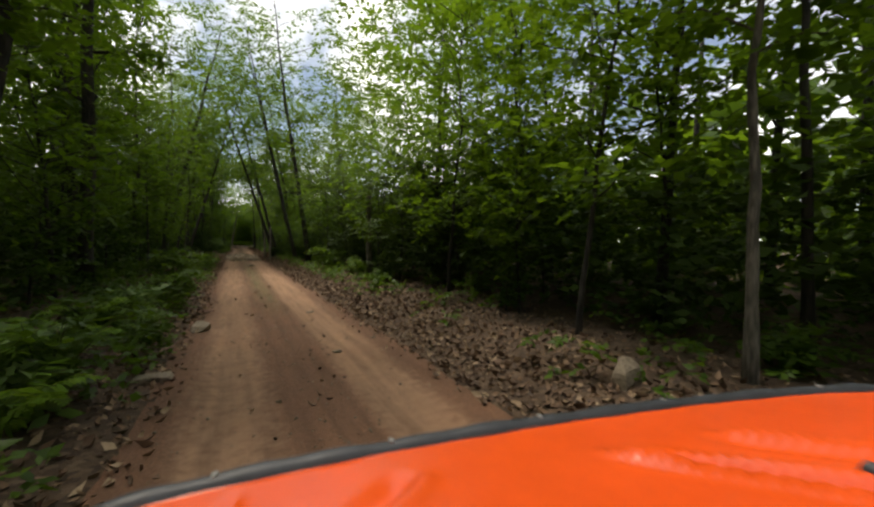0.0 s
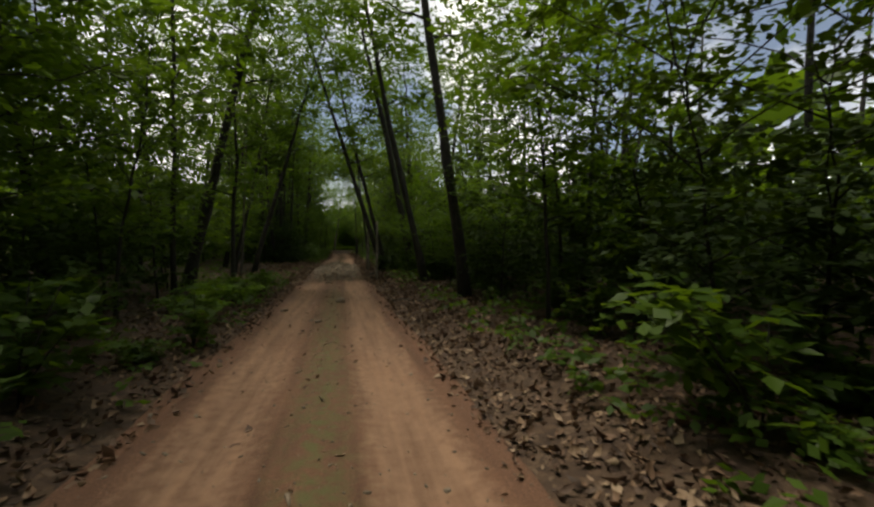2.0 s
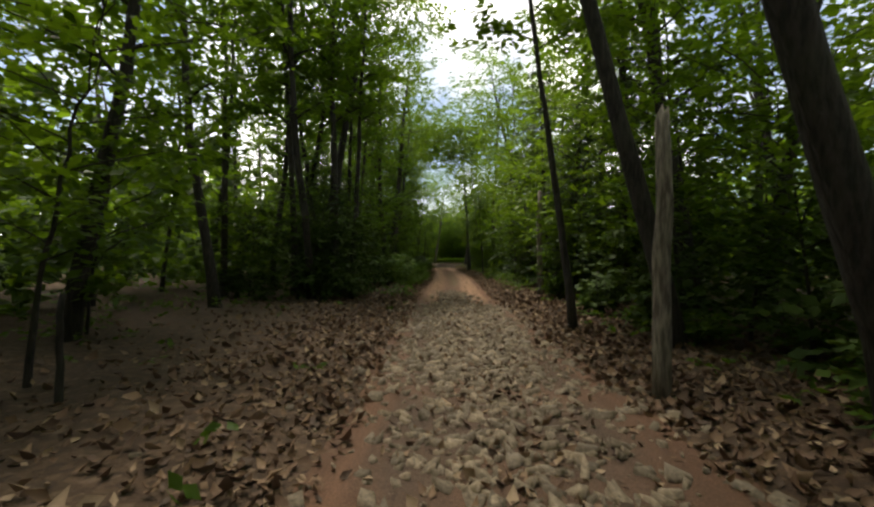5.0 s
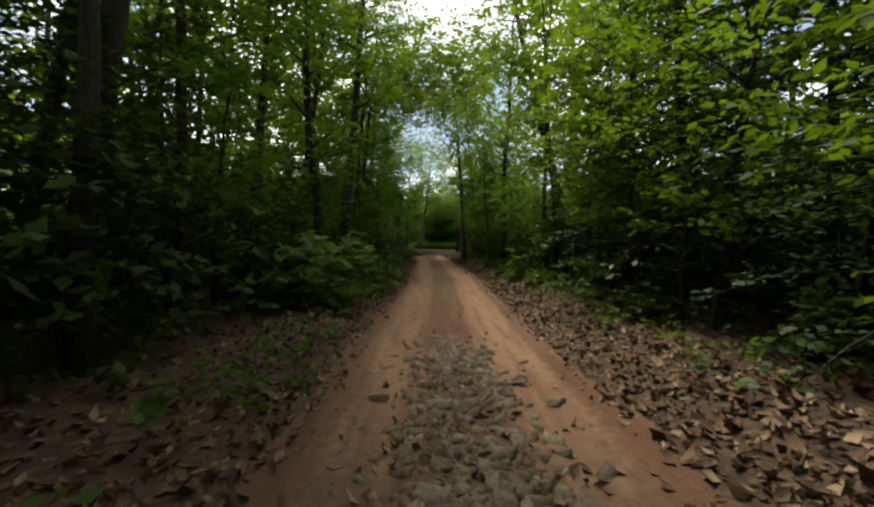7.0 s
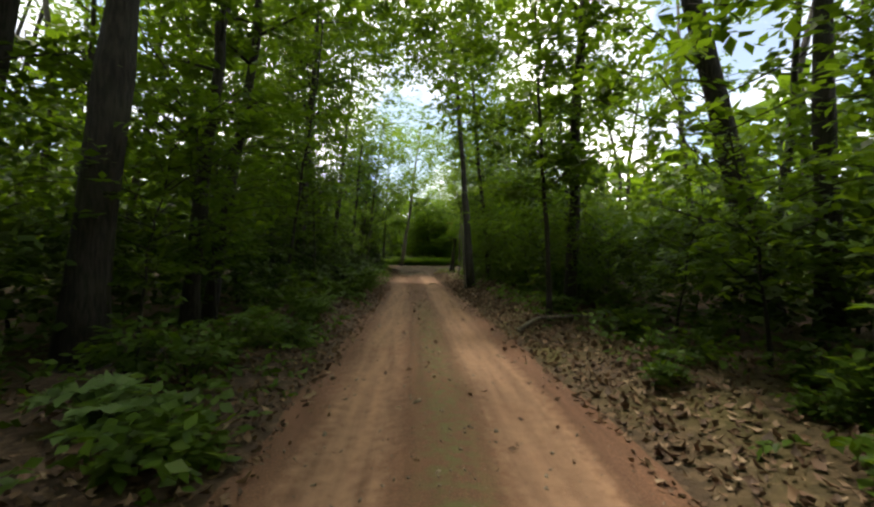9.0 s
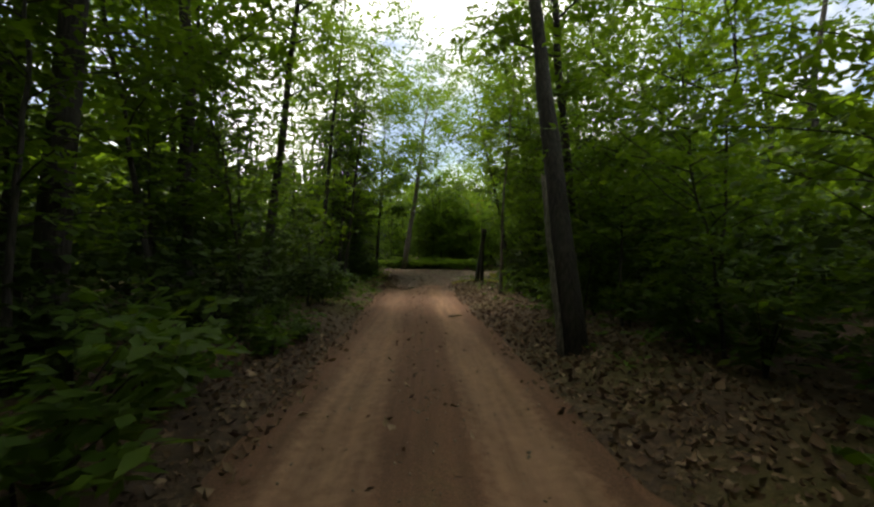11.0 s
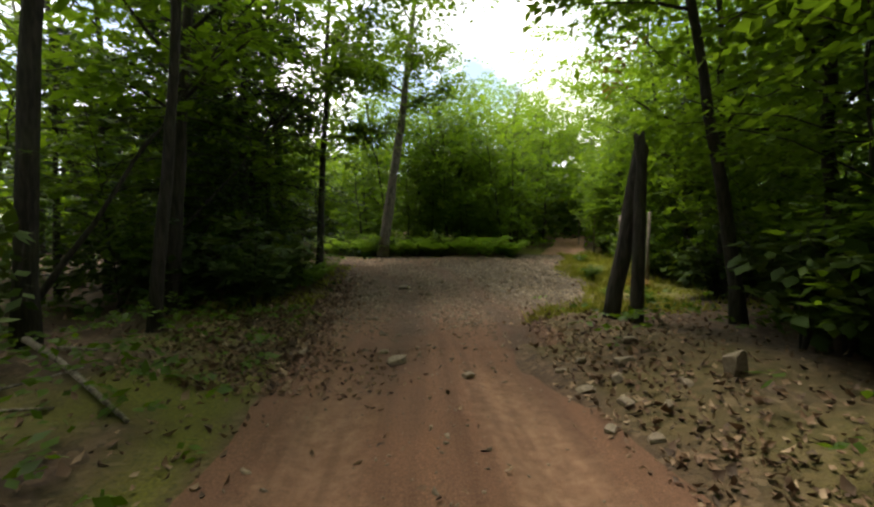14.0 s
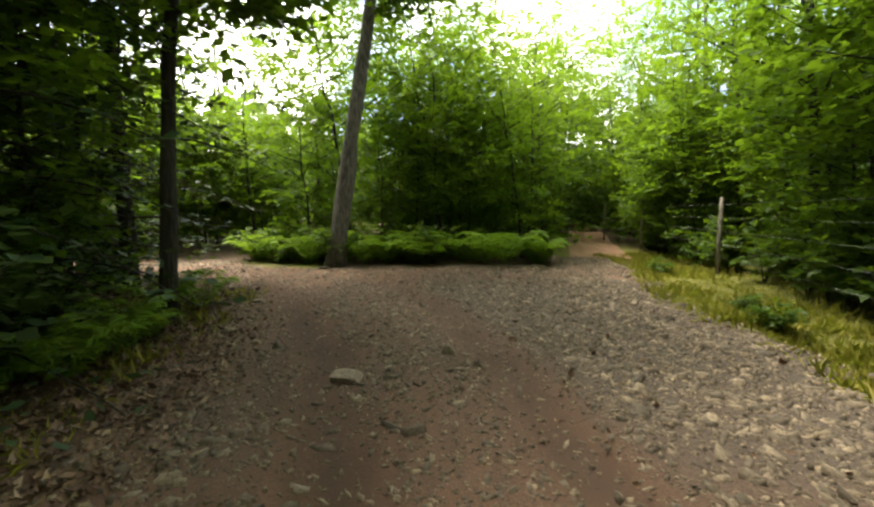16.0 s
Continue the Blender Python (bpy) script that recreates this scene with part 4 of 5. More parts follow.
def fern_mesh(seed, size, mat=None):
    rng = np.random.default_rng(seed)
    fronds = []
    for n in range(9):
        turn = n * 0.7 + rng.uniform(-0.25, 0.25)
        out = np.array([math.cos(turn), math.sin(turn), 0])
        t = np.linspace(0, 1, 22)
        reach, rise = size * rng.uniform(0.75, 1.1), size * rng.uniform(0.6, 0.9)
        line = out * (reach * t**1.1)[:, None] + np.array([0, 0, 1.0]) * (rise * np.sin(t * 2.2) * 0.9)[:, None]
        rib = tube(line[::7], np.linspace(0.006, 0.002, 4), 4)
        side = np.cross(out, [0, 0, 1.0])
        m = t[2:]
        base = np.tile(line[2:], (2, 1))
        way = np.concatenate([side * sgn + out * 0.35 + rng.normal(0, 0.08, (len(m), 3)) for sgn in (-1, 1)])
        up = np.tile([0, 0, 1.0], (2 * len(m), 1)) - out * 0.3
        length = np.tile(size * 0.30 * np.sin(np.pi * (0.12 + 0.86 * m)) + 0.015, 2)
        leaflets = flat_kites(rng, base, unit(way), unit(up), length, size * 0.055 + 0 * length, 0.25)
        fronds.append(("frond", mesh_of("frond", *joined([rib, leaflets]), mat or FERN_LEAF)))
    return fronds


def plant(name, place, pieces, label, category, group, turn, scale):
    x, y = place
    base = new(name)
    base.empty_display_size = 0.1
    base.matrix_basis = pose(x, y, float(land(x, y)), 0, 0, turn) @ Matrix.Diagonal((scale, scale, scale, 1))
    tagged(base, label, category, group)
    for piece, me in pieces:
        part(piece, me, base)


SHRUBS = [shrub_mesh(500 + n, 0.45 + 0.16 * n, 0.45 + 0.06 * n, 63, 0.13 + 0.008 * n) for n in range(6)]
# the same kind of shrub with shade painted into the leaf colour
SHADE_SHRUBS = [shrub_mesh(520 + n, 0.5 + 0.16 * n, 0.5 + 0.06 * n, 63, 0.12 + 0.008 * n, LEAF_SHADED) for n in range(6)]
FERNS = [fern_mesh(600 + n, 0.6 + 0.12 * n) for n in range(4)]
for side, near, wide, gap in ((-1, 1.9, 0.9, 1.3), (-1, 2.6, 1.6, 2.0), (1, 2.9, 1.2, 1.7), (1, 3.8, 1.6, 2.4)):
    for y in np.arange(0, 99, gap):
        if side < 0 and y > 84 and near < 2:
            continue
        if (side < 0 and (33.5 < y < 43 or 49.5 < y < 58)) or (36 < y < 50 and rng.random() < (0.92 if side < 0 else 0.3)):
            continue
        py = y + rng.uniform(-0.4, 0.4)
        px = float(middle(py)) + side * (near + wide * rng.random())
        if (side > 0 and 20 < py < 31 and near < 3.5) or (side < 0 and 23.5 < py < 28.5 and near < 2):
            continue
        if side < 0 and 92 < py and px > -4.6:
            continue
        if side > 0 and (py > 92 or (py < 12 and near < 3.5)):
            continue
        plant("shrub", (px, py), SHRUBS[int(rng.integers(6))], "low broad-leaved green shrub on the forest floor", "shrub", "low shrubs", rng.uniform(0, 360), rng.uniform(0.6, 1.15))
for n in range(74):
    px = rng.uniform(-4.6, 4.9)
    py = float(far_edge(px)) + 0.45 + 0.5 * float(fbm(px, 1.0, 0.7, 2.0)) + 3.2 * rng.random() ** 1.3
    if n % 4 == 0:
        plant("shrub", (px, py), SHRUBS[int(rng.integers(6))], "low broad-leaved green shrub among ferns", "shrub", "low shrubs", rng.uniform(0, 360), rng.uniform(0.8, 1.2))
        continue
    plant("fern", (px, py), FERNS[int(rng.integers(4))], "bright green fern in the bank behind the gravel", "fern", "ferns behind the gravel", rng.uniform(0, 360), rng.uniform(0.85, 1.5))
for n, (px, py) in enumerate(((-2.9, 103.7), (-3.2, 103.1), (-3.0, 102.4), (-3.5, 102.7), (-3.3, 101.8), (-2.8, 104.9))):
    plant("fern", (px, py), FERNS[n % 3], "bright green fern at the foot of a dark trunk", "fern", "ferns beside the gravel", 64.0 * n, 0.72 + 0.06 * (n % 3))
for n, (px, py) in enumerate(((4.5, 100.4), (4.9, 100.0), (5.3, 103.2), (4.6, 99.3), (5.9, 104.4), (6.9, 108.3))):
    plant("shrub", (px, py), SHRUBS[n % 3], "small broad-leaved green plant in the grass", "shrub", "low shrubs", 64.0 * n, 0.5 + 0.05 * (n % 3))
RUSTY = fern_mesh(640, 0.55, RUST_LEAF)
for px, py, turn in ((5.7, 101.4, 20), (6.0, 102.0, 140)):
    plant("fern", (px, py), RUSTY, "withered rust-brown fern in the grass by the fence", "fern", "withered ferns", turn, 0.62)
BROAD = [shrub_mesh(540 + n, 1.15 + 0.15 * n, 0.7, 54, 0.27, BROAD_LEAF) for n in range(2)]
for n, (px, py) in enumerate(((-3.4, 60.0), (-2.7, 61.3), (-4.0, 61.0), (-3.1, 62.4), (-4.6, 60.2), (-2.6, 63.2), (-3.0, 59.2), (-3.8, 58.8), (-5.0, 61.4), (-3.6, 63.4))):
    plant("bush", (px, py), BROAD[n % 2], "tall bush with very large pale green leaves", "bush", "large-leaved bushes", 70.0 * n, 1.15 + 0.06 * (n % 4))
for n, (px, py) in enumerate(((-3.4, 51.2), (-4.3, 51.0), (-5.2, 51.4), (-6.1, 50.8), (-7.0, 51.2), (-3.9, 51.8), (3.6, 45.2), (3.2, 47.4))):
    plant("shrub", (px, py), SHADE_SHRUBS[3 + n % 3], "low shrub with leaves coloured dark for deep shade", "shrub", "low shrubs", 47.0 * n, 1.2)
for n, (px, py) in enumerate(((2.7, 39.5), (3.1, 38.8), (3.3, 40.6), (3.9, 39.8), (4.6, 38.4), (5.0, 40.2), (4.4, 36.4), (5.2, 35.0), (4.9, 33.2), (6.0, 36.6))):
    plant("shrub", (px, py), SHADE_SHRUBS[2 + n % 4], "low shrub with leaves coloured dark for deep shade", "shrub", "low shrubs", 31.0 * n, 1.1)
for n in range(30):
    px, py = 3.7 + 4.0 * rng.random(), 87.0 + 14.0 * rng.random()
    plant("shrub", (px + max(0, py - 95) * 0.5, py), SHADE_SHRUBS[2 + n % 4], "low broad-leaved shrub coloured dark for deep shade", "shrub", "low shrubs", 31.0 * n, rng.uniform(1.0, 1.7))
for n in range(24):
    py = 99.5 + 17.0 * rng.random()
    px = float(np.interp(py, [99, 102, 108.6, 114.9, 121.5], [5.6, 6.3, 8.8, 10.5, 12.3])) + 0.45 + 1.6 * rng.random()
    plant("shrub", (px, py), SHRUBS[2 + n % 4], "broad-leaved green shrub behind the wire fence", "shrub", "shrubs behind the fence", 53.0 * n, rng.uniform(0.9, 1.5))
for n in range(36):
    py = 99.0 + 8.6 * rng.random()
    px = float(np.interp(py, *GRAVEL_LEFT)) - 0.9 - 3.6 * rng.random() ** 1.3
    plant("shrub", (px, py), SHADE_SHRUBS[2 + n % 4], "broad-leaved thicket shrub coloured dark for shade", "shrub", "low shrubs", 53.0 * n, rng.uniform(0.9, 1.6))
for n, (px, py) in enumerate(((2.9, 62.4), (3.3, 63.6), (2.7, 64.3), (3.1, 65.5), (3.6, 66.4), (2.8, 67.6), (3.4, 61.2), (2.9, 83.6), (3.3, 85.0), (3.1, 17.2), (3.5, 18.2))):
    plant("shrub", (px, py), SHRUBS[n % 3], "small broad-leaved green shrub on the leafy bank", "shrub", "low shrubs", 47.0 * n, 0.55)
for n in range(24):
    py = 79.5 + 13.0 * rng.random()
    px = float(middle(py)) - 2.7 - 2.6 * rng.random()
    plant("shrub", (px, py), SHADE_SHRUBS[1 + n % 5], "low broad-leaved shrub coloured dark for deep shade", "shrub", "low shrubs", 47.0 * n, rng.uniform(0.8, 1.35))
LOW = [shrub_mesh(560 + n, 0.5 + 0.12 * n, 0.5, 45, 0.22, BROAD_LEAF) for n in range(2)]
for n, (px, py) in enumerate(((-2.1, 4.6), (-2.35, 5.2), (-2.6, 4.4), (-2.0, 9.6), (-2.6, 60.9), (-3.0, 64.4), (-2.4, 66.6))):
    plant("bush", (px, py), LOW[n % 2], "low bush with large yellow-green leaves", "bush", "low pale bushes", 80.0 * n, rng.uniform(0.8, 1.05))
for px, py in ((-2.2, 25.4), (-2.6, 27.2), (-2.0, 4.2), (-2.5, 4.9), (-2.9, 6.2), (-2.2, 6.4), (-3.0, 26.2), (-2.1, 28.0), (-2.4, 8.0), (-2.3, 12.4), (-2.9, 28.6), (-3.0, 103.2), (-3.4, 102.4), (-3.3, 103.9), (-3.3, 104.8)):
    plant("fern", (px, py), FERNS[int(rng.integers(4))], "green fern at the edge of the track", "fern", "ferns beside the track", rng.uniform(0, 360), rng.uniform(0.7, 1.0))


def undergrowth_mesh():
    rng = np.random.default_rng(61)
    n = 11000
    side = np.where(rng.random(n) < 0.55, -1.0, 1.0)
    y = rng.uniform(-2, 99, n)
    d = side * (np.where(side < 0, 1.75, 2.4) + 6.5 * rng.random(n) ** 1.5)
    x = middle(y) + d
    keep = (fbm(x, y, 1.3, 8.0) > -0.12) & ~((y > 35) & (y < 51) & (np.abs(d) < 5.5) & (rng.random(n) < np.where(d < 0, 0.96, 0.6))) & ~((y > 86) & (np.abs(d) < np.where(d < 0, 2.3, 3.2)) & (rng.random(n) < 0.6))
    x, y = x[keep], y[keep]
    n = len(x)
    start = np.stack([x, y, land(x, y) + rng.uniform(0.04, 0.38, n)], 1)
    v, f = sprays(rng, start, rng.normal(0, 1, (n, 3)) * [1, 1, 0.3], 6, rng.uniform(0.15, 0.32, n), 0.12, True, 0.5)
    return mesh_of("undergrowth", v, f, SHRUB_LEAF)


tagged(new("undergrowth", undergrowth_mesh()), "low green seedlings and creepers among dead leaves", "undergrowth", kind="stuff")


def thicket_mesh():
    """Evergreen thickets, darkened to stand for shade, that close the wood at eye level on both sides."""
    rng = np.random.default_rng(63)
    n = 26000
    side = np.where(rng.random(n) < 0.5, -1.0, 1.0)
    y = rng.uniform(-6, 100, n)
    d = side * (np.where(side < 0, 4.3, 4.6) + 5.5 * rng.random(n) ** 1.2)
    d = np.where((d > 0) & (y > 33) & (y < 52), d - 1.1, d)
    d = np.where((d < 0) & (y > 50) & (y < 60), d + 1.0, d)
    x = middle(np.clip(y, -10, 98)) + d
    tall = 2.0 + 1.1 * fbm(x, y, 3.0, 5.0)
    tall = tall + np.where((d > 0) & (y < 26), 0.4, 0.0) + np.where((np.abs(y - 56) < 9) & (d < 0), 0.8, 0.0)
    open_floor = (d < 0) & (y > 31) & (y < 50.5) & (np.abs(d) < 8.5)
    keep = (~open_floor) & ~((y > 93) & (d > 0) & (d < 6.5 + 0.6 * (y - 93))) & ~((y > 96) & (d < 0) & (d > -5.2))
    x, y, tall = x[keep], y[keep], tall[keep]
    n = len(x)
    start = np.stack([x, y, land(x, y) + tall * rng.random(n) ** 0.8], 1)
    v, f = sprays(rng, start, rng.normal(0, 1, (n, 3)) * [1, 1, 0.3], 6, rng.uniform(0.25, 0.5, n), 0.2, True, 0.6)
    return mesh_of("thicket", v, f, LEAF_SHADED)


tagged(new("thicket", thicket_mesh()), "evergreen thicket coloured dark as shade, closing the wood behind the verges", "thicket", kind="stuff")


def grass_mesh():
    rng = np.random.default_rng(31)
    n = 46000
    y = rng.uniform(97.8, 114, n)
    x = np.interp(y, *GRAVEL_RIGHT) + rng.gamma(1.6, 0.85, n) - 0.55
    extra = rng.random(n) < 0.10
    x, y = np.where(extra, rng.uniform(-4.2, -2.2, n), x), np.where(extra, rng.uniform(99, 106, n), y)
    keep = fbm(x, y, 0.55, 3.0) + rng.normal(0, 0.3, n) > -0.15
    x, y = x[keep], y[keep]
    n = len(x)
    tuft = np.clip(0.7 + 0.7 * fbm(x, y, 0.5, 3.0), 0.25, 1.3)
    base = np.stack([x, y, land(x, y) - 0.02], 1)
    way = np.array([0, 0, 0.8]) + rng.normal(0, 0.55, (n, 3)) * [1, 1, 0.4]
    up = rng.normal(0, 1, (n, 3))
    length = rng.uniform(0.06, 0.26, n) * tuft
    return mesh_of("grass", *flat_kites(rng, base, unit(way), unit(up), length, rng.uniform(0.006, 0.014, n), 0.6), GRASS)


tagged(new("grass", grass_mesh()), "yellow-green tufted grass along the fence", "grass", kind="stuff")


# ---- dead leaves and stones ----
def litter_mesh():
    rng = np.random.default_rng(41)
    n = 96000
    y = rng.uniform(0, 104, n)
    kind = rng.random(n)
    d = np.where(kind < 0.5, 1.35 + rng.gamma(2.0, 0.75, n), np.where(kind < 0.85, -1.3 - rng.gamma(1.7, 0.9, n), rng.normal(0.0, 0.55, n)))
    x = d + middle(np.clip(y, -10, 98))
    late = (rng.random(n) < 0.075)
    y = np.where(late, rng.uniform(95, 106.5, n), y)
    x = np.where(late, np.interp(y, *GRAVEL_LEFT) + rng.normal(-0.25, 0.75, n), x)
    d = x - middle(np.clip(y, -10, 98))
    stony = (y > 37) & (y < 53.5) | late
    keep = ((np.abs(d) > 1.2) & ~((d < 0) & (y > 84) & (y < 96) & (rng.random(n) < 0.7)) & ~((d > 2.4) & (y > 84) & (rng.random(n) < 0.3))) | stony | (rng.random(n) < np.where((y > 74) & (y < 97) & (np.abs(d) < 0.5), 0.14, 0.035))
    x, y, d = x[keep], y[keep], d[keep]
    open_gravel = (gravelled(x, y) > 0.35) & (x > -1.2) & (rng.random(len(x)) < 0.93)
    x, y, d = x[~open_gravel], y[~open_gravel], d[~open_gravel]
    n = len(x)
    z = np.where(np.abs(d) < 1.55, road_height(x, y), land(x, y)) + 0.012 + 0.03 * rng.random(n) * (np.abs(d) > 1.3)
    turn = rng.uniform(0, 6.28, n)
    way = np.stack([np.cos(turn), np.sin(turn), rng.normal(0, 0.42, n)], 1)
    up = np.array([0, 0, 1.0]) + rng.normal(0, 0.6, (n, 3))
    length = np.minimum(0.045 + rng.gamma(2.2, 0.018, n), np.where(np.abs(d) < 1.2, 0.10, 0.14)) * np.where((y > 33) & (y < 54), 1.3, np.where(y > 84, 0.85, 1.0))
    return mesh_of("leaf_litter", *kites(rng, np.stack([x, y, z], 1), unit(way), unit(up), length, length * rng.uniform(0.4, 0.8, n), -0.2, -0.35), LITTER)


tagged(new("leaf_litter", litter_mesh()), "curled brown and grey dead leaves on the verges", "dead leaves", kind="stuff")


def chips(rng, x, y, z, size, flat=0.35):
    """Flat angular chips: each a bent four-sided slab."""
    n = len(x)
    ang = np.arange(4) * (np.pi / 2) + rng.uniform(0, 6.28, (n, 1)) + rng.normal(0, 0.28, (n, 4))
    r = size[:, None] * rng.uniform(0.6, 1.1, (n, 4)) * 0.5
    stretch = rng.uniform(0.28, 0.7, (n, 1))
    tilt = rng.normal(0, 0.32, (n, 2))
    turn = rng.uniform(0, 6.28, (n, 1))
    u, w = r * np.cos(ang), r * np.sin(ang) * stretch
    px, py = u * np.cos(turn) - w * np.sin(turn), u * np.sin(turn) + w * np.cos(turn)
    slope = px * tilt[:, :1] + py * tilt[:, 1:]
    high = (size * flat * rng.uniform(0.5, 1.1, n))[:, None]
    low = np.stack([x[:, None] + px, y[:, None] + py, z[:, None] + slope - 0.12 * size[:, None]], -1)
    top = np.stack([x[:, None] + px * 0.93, y[:, None] + py * 0.93, z[:, None] + slope + high], -1)
    v = np.concatenate([low, top], 1)
    k = np.arange(n)[:, None] * 8
    sides = [k + [j, (j + 1) % 4, 4 + (j + 1) % 4, 4 + j] for j in range(4)]
    return v.reshape(-1, 3), [np.concatenate([*sides, k + np.arange(4, 8)])]


def gravel_mesh():
    rng = np.random.default_rng(51)
    x, y = rng.uniform(-7, 8.5, 165000), rng.uniform(95.5, 113, 165000)
    inside = gravelled(x, y)
    dense = (0.45 + 0.55 * stony_part(x, y)) * (1 - 0.65 * turning(x, y)) * (0.30 + 0.70 * smooth_step(96.6, 98.6, y + 0.6 * fbm(x, y, 0.8, 5.0)))
    keep = ((inside > 0.05) | ((y < 98) & (np.abs(x) < 1.8))) & (rng.random(len(x)) < dense * smooth_step(94.5, 99, y))
    x, y = x[keep], y[keep]
    size = (rng.gamma(1.8, 0.019, len(x)) + 0.022) * np.where(rng.random(len(x)) < 0.05 + 0.14 * smooth_step(1.5, 3.5, x), rng.uniform(1.4, 2.8, len(x)), 1.0)
    return mesh_of("gravel", *chips(rng, x, y, road_height(x, y) + 0.012, np.minimum(size, 0.26), 0.12), CHIP)


tagged(new("gravel", gravel_mesh()), "loose grey shale chips over the crossing", "gravel", kind="stuff")


def track_stones():
    rng = np.random.default_rng(52)
    n = 13500
    patch = rng.random(n) < 0.42
    y = np.where(patch, np.clip(rng.normal(46.5, 4.8, n), 36, 55.2 + rng.normal(0, 0.5, n)), rng.uniform(1, 98, n))
    d = np.where(patch, rng.normal(0, 0.75, n), np.where(rng.random(n) < 0.5, rng.normal(0, 0.75, n), rng.choice([-1, 0, 0, 1], n) * 1.25 + rng.normal(0, 0.22, n)))
    d = np.where(patch & (y > 51.5), 0.45 * d, d)
    x = d + middle(y)
    size = np.where(patch, rng.gamma(2.2, 0.05, n) + 0.045, rng.gamma(1.2, 0.016, n) + 0.012)
    return mesh_of("track_stones", *chips(rng, x, y, road_height(x, y) + 0.005, np.minimum(size, 0.32), 0.14), PEBBLE)


tagged(new("track_stones", track_stones()), "loose flat grey stones scattered on the track", "stones", kind="stuff")


def rock_mesh(seed):
    rng = np.random.default_rng(seed)
    bm = bmesh.new()
    bmesh.ops.create_icosphere(bm, subdivisions=3, radius=0.5)
    axes = [np.array(a, float) for a in ((1, 0, 0), (-1, 0, 0), (0, 1, 0), (0, -1, 0), (0, 0, 1), (0, 0, -1))]
    planes = [(unit(a + rng.normal(0, 0.22, 3)), rng.uniform(0.27, 0.36)) for a in axes] + [(unit(rng.normal(0, 1, 3)), rng.uniform(0.3, 0.4)) for _ in range(3)]
    for v in bm.verts:
        c = np.array(v.co)
        for nrm, dist in planes:
            over = c @ nrm - dist
            if over > 0:
                c = c - nrm * over
        v.co = c * [1.1, 0.9, 0.8]
    me = bpy.data.meshes.new("rock")
    bm.to_mesh(me)
    bm.free()
    me.materials.append(STONE)
    return me


def slab_mesh(seed):
    rng = np.random.default_rng(seed)
    one = np.zeros(1)
    return mesh_of("slab", *chips(rng, one, one, one, one + 1.0, 0.20), STONE)


SLABS = [slab_mesh(760 + n) for n in range(9)]
rng = np.random.default_rng(77)
for n in range(250):
    if n < 170:
        py = float(np.clip(rng.normal(46.5, 4.6), 36.5, 56.5))
        px, size = float(middle(py)) + rng.normal(0, 0.8 if py < 51.5 else 0.36), 0.14 + rng.gamma(2.0, 0.06)
    else:
        py = 97.6 + 9.5 * rng.random() ** 1.4
        px, size = rng.uniform(-2.2, 4.4), 0.09 + rng.gamma(1.6, 0.03)
        if float(gravelled(np.array(px), np.array(py))) < 0.3:
            continue
    ob = new("stone", SLABS[n % 9])
    ob.matrix_basis = pose(px, py, float(road_height(px, py)) + 0.006, rng.normal(0, 5), rng.normal(0, 5), rng.uniform(0, 360)) @ Matrix.Diagonal((min(size, 0.4), min(size, 0.4), 0.06 + 0.6 * min(size, 0.4), 1))
    tagged(ob, "flat grey shale stone lying loose on the track", "stone", "flat loose stones")
ROCKS = [rock_mesh(700 + n) for n in range(6)]
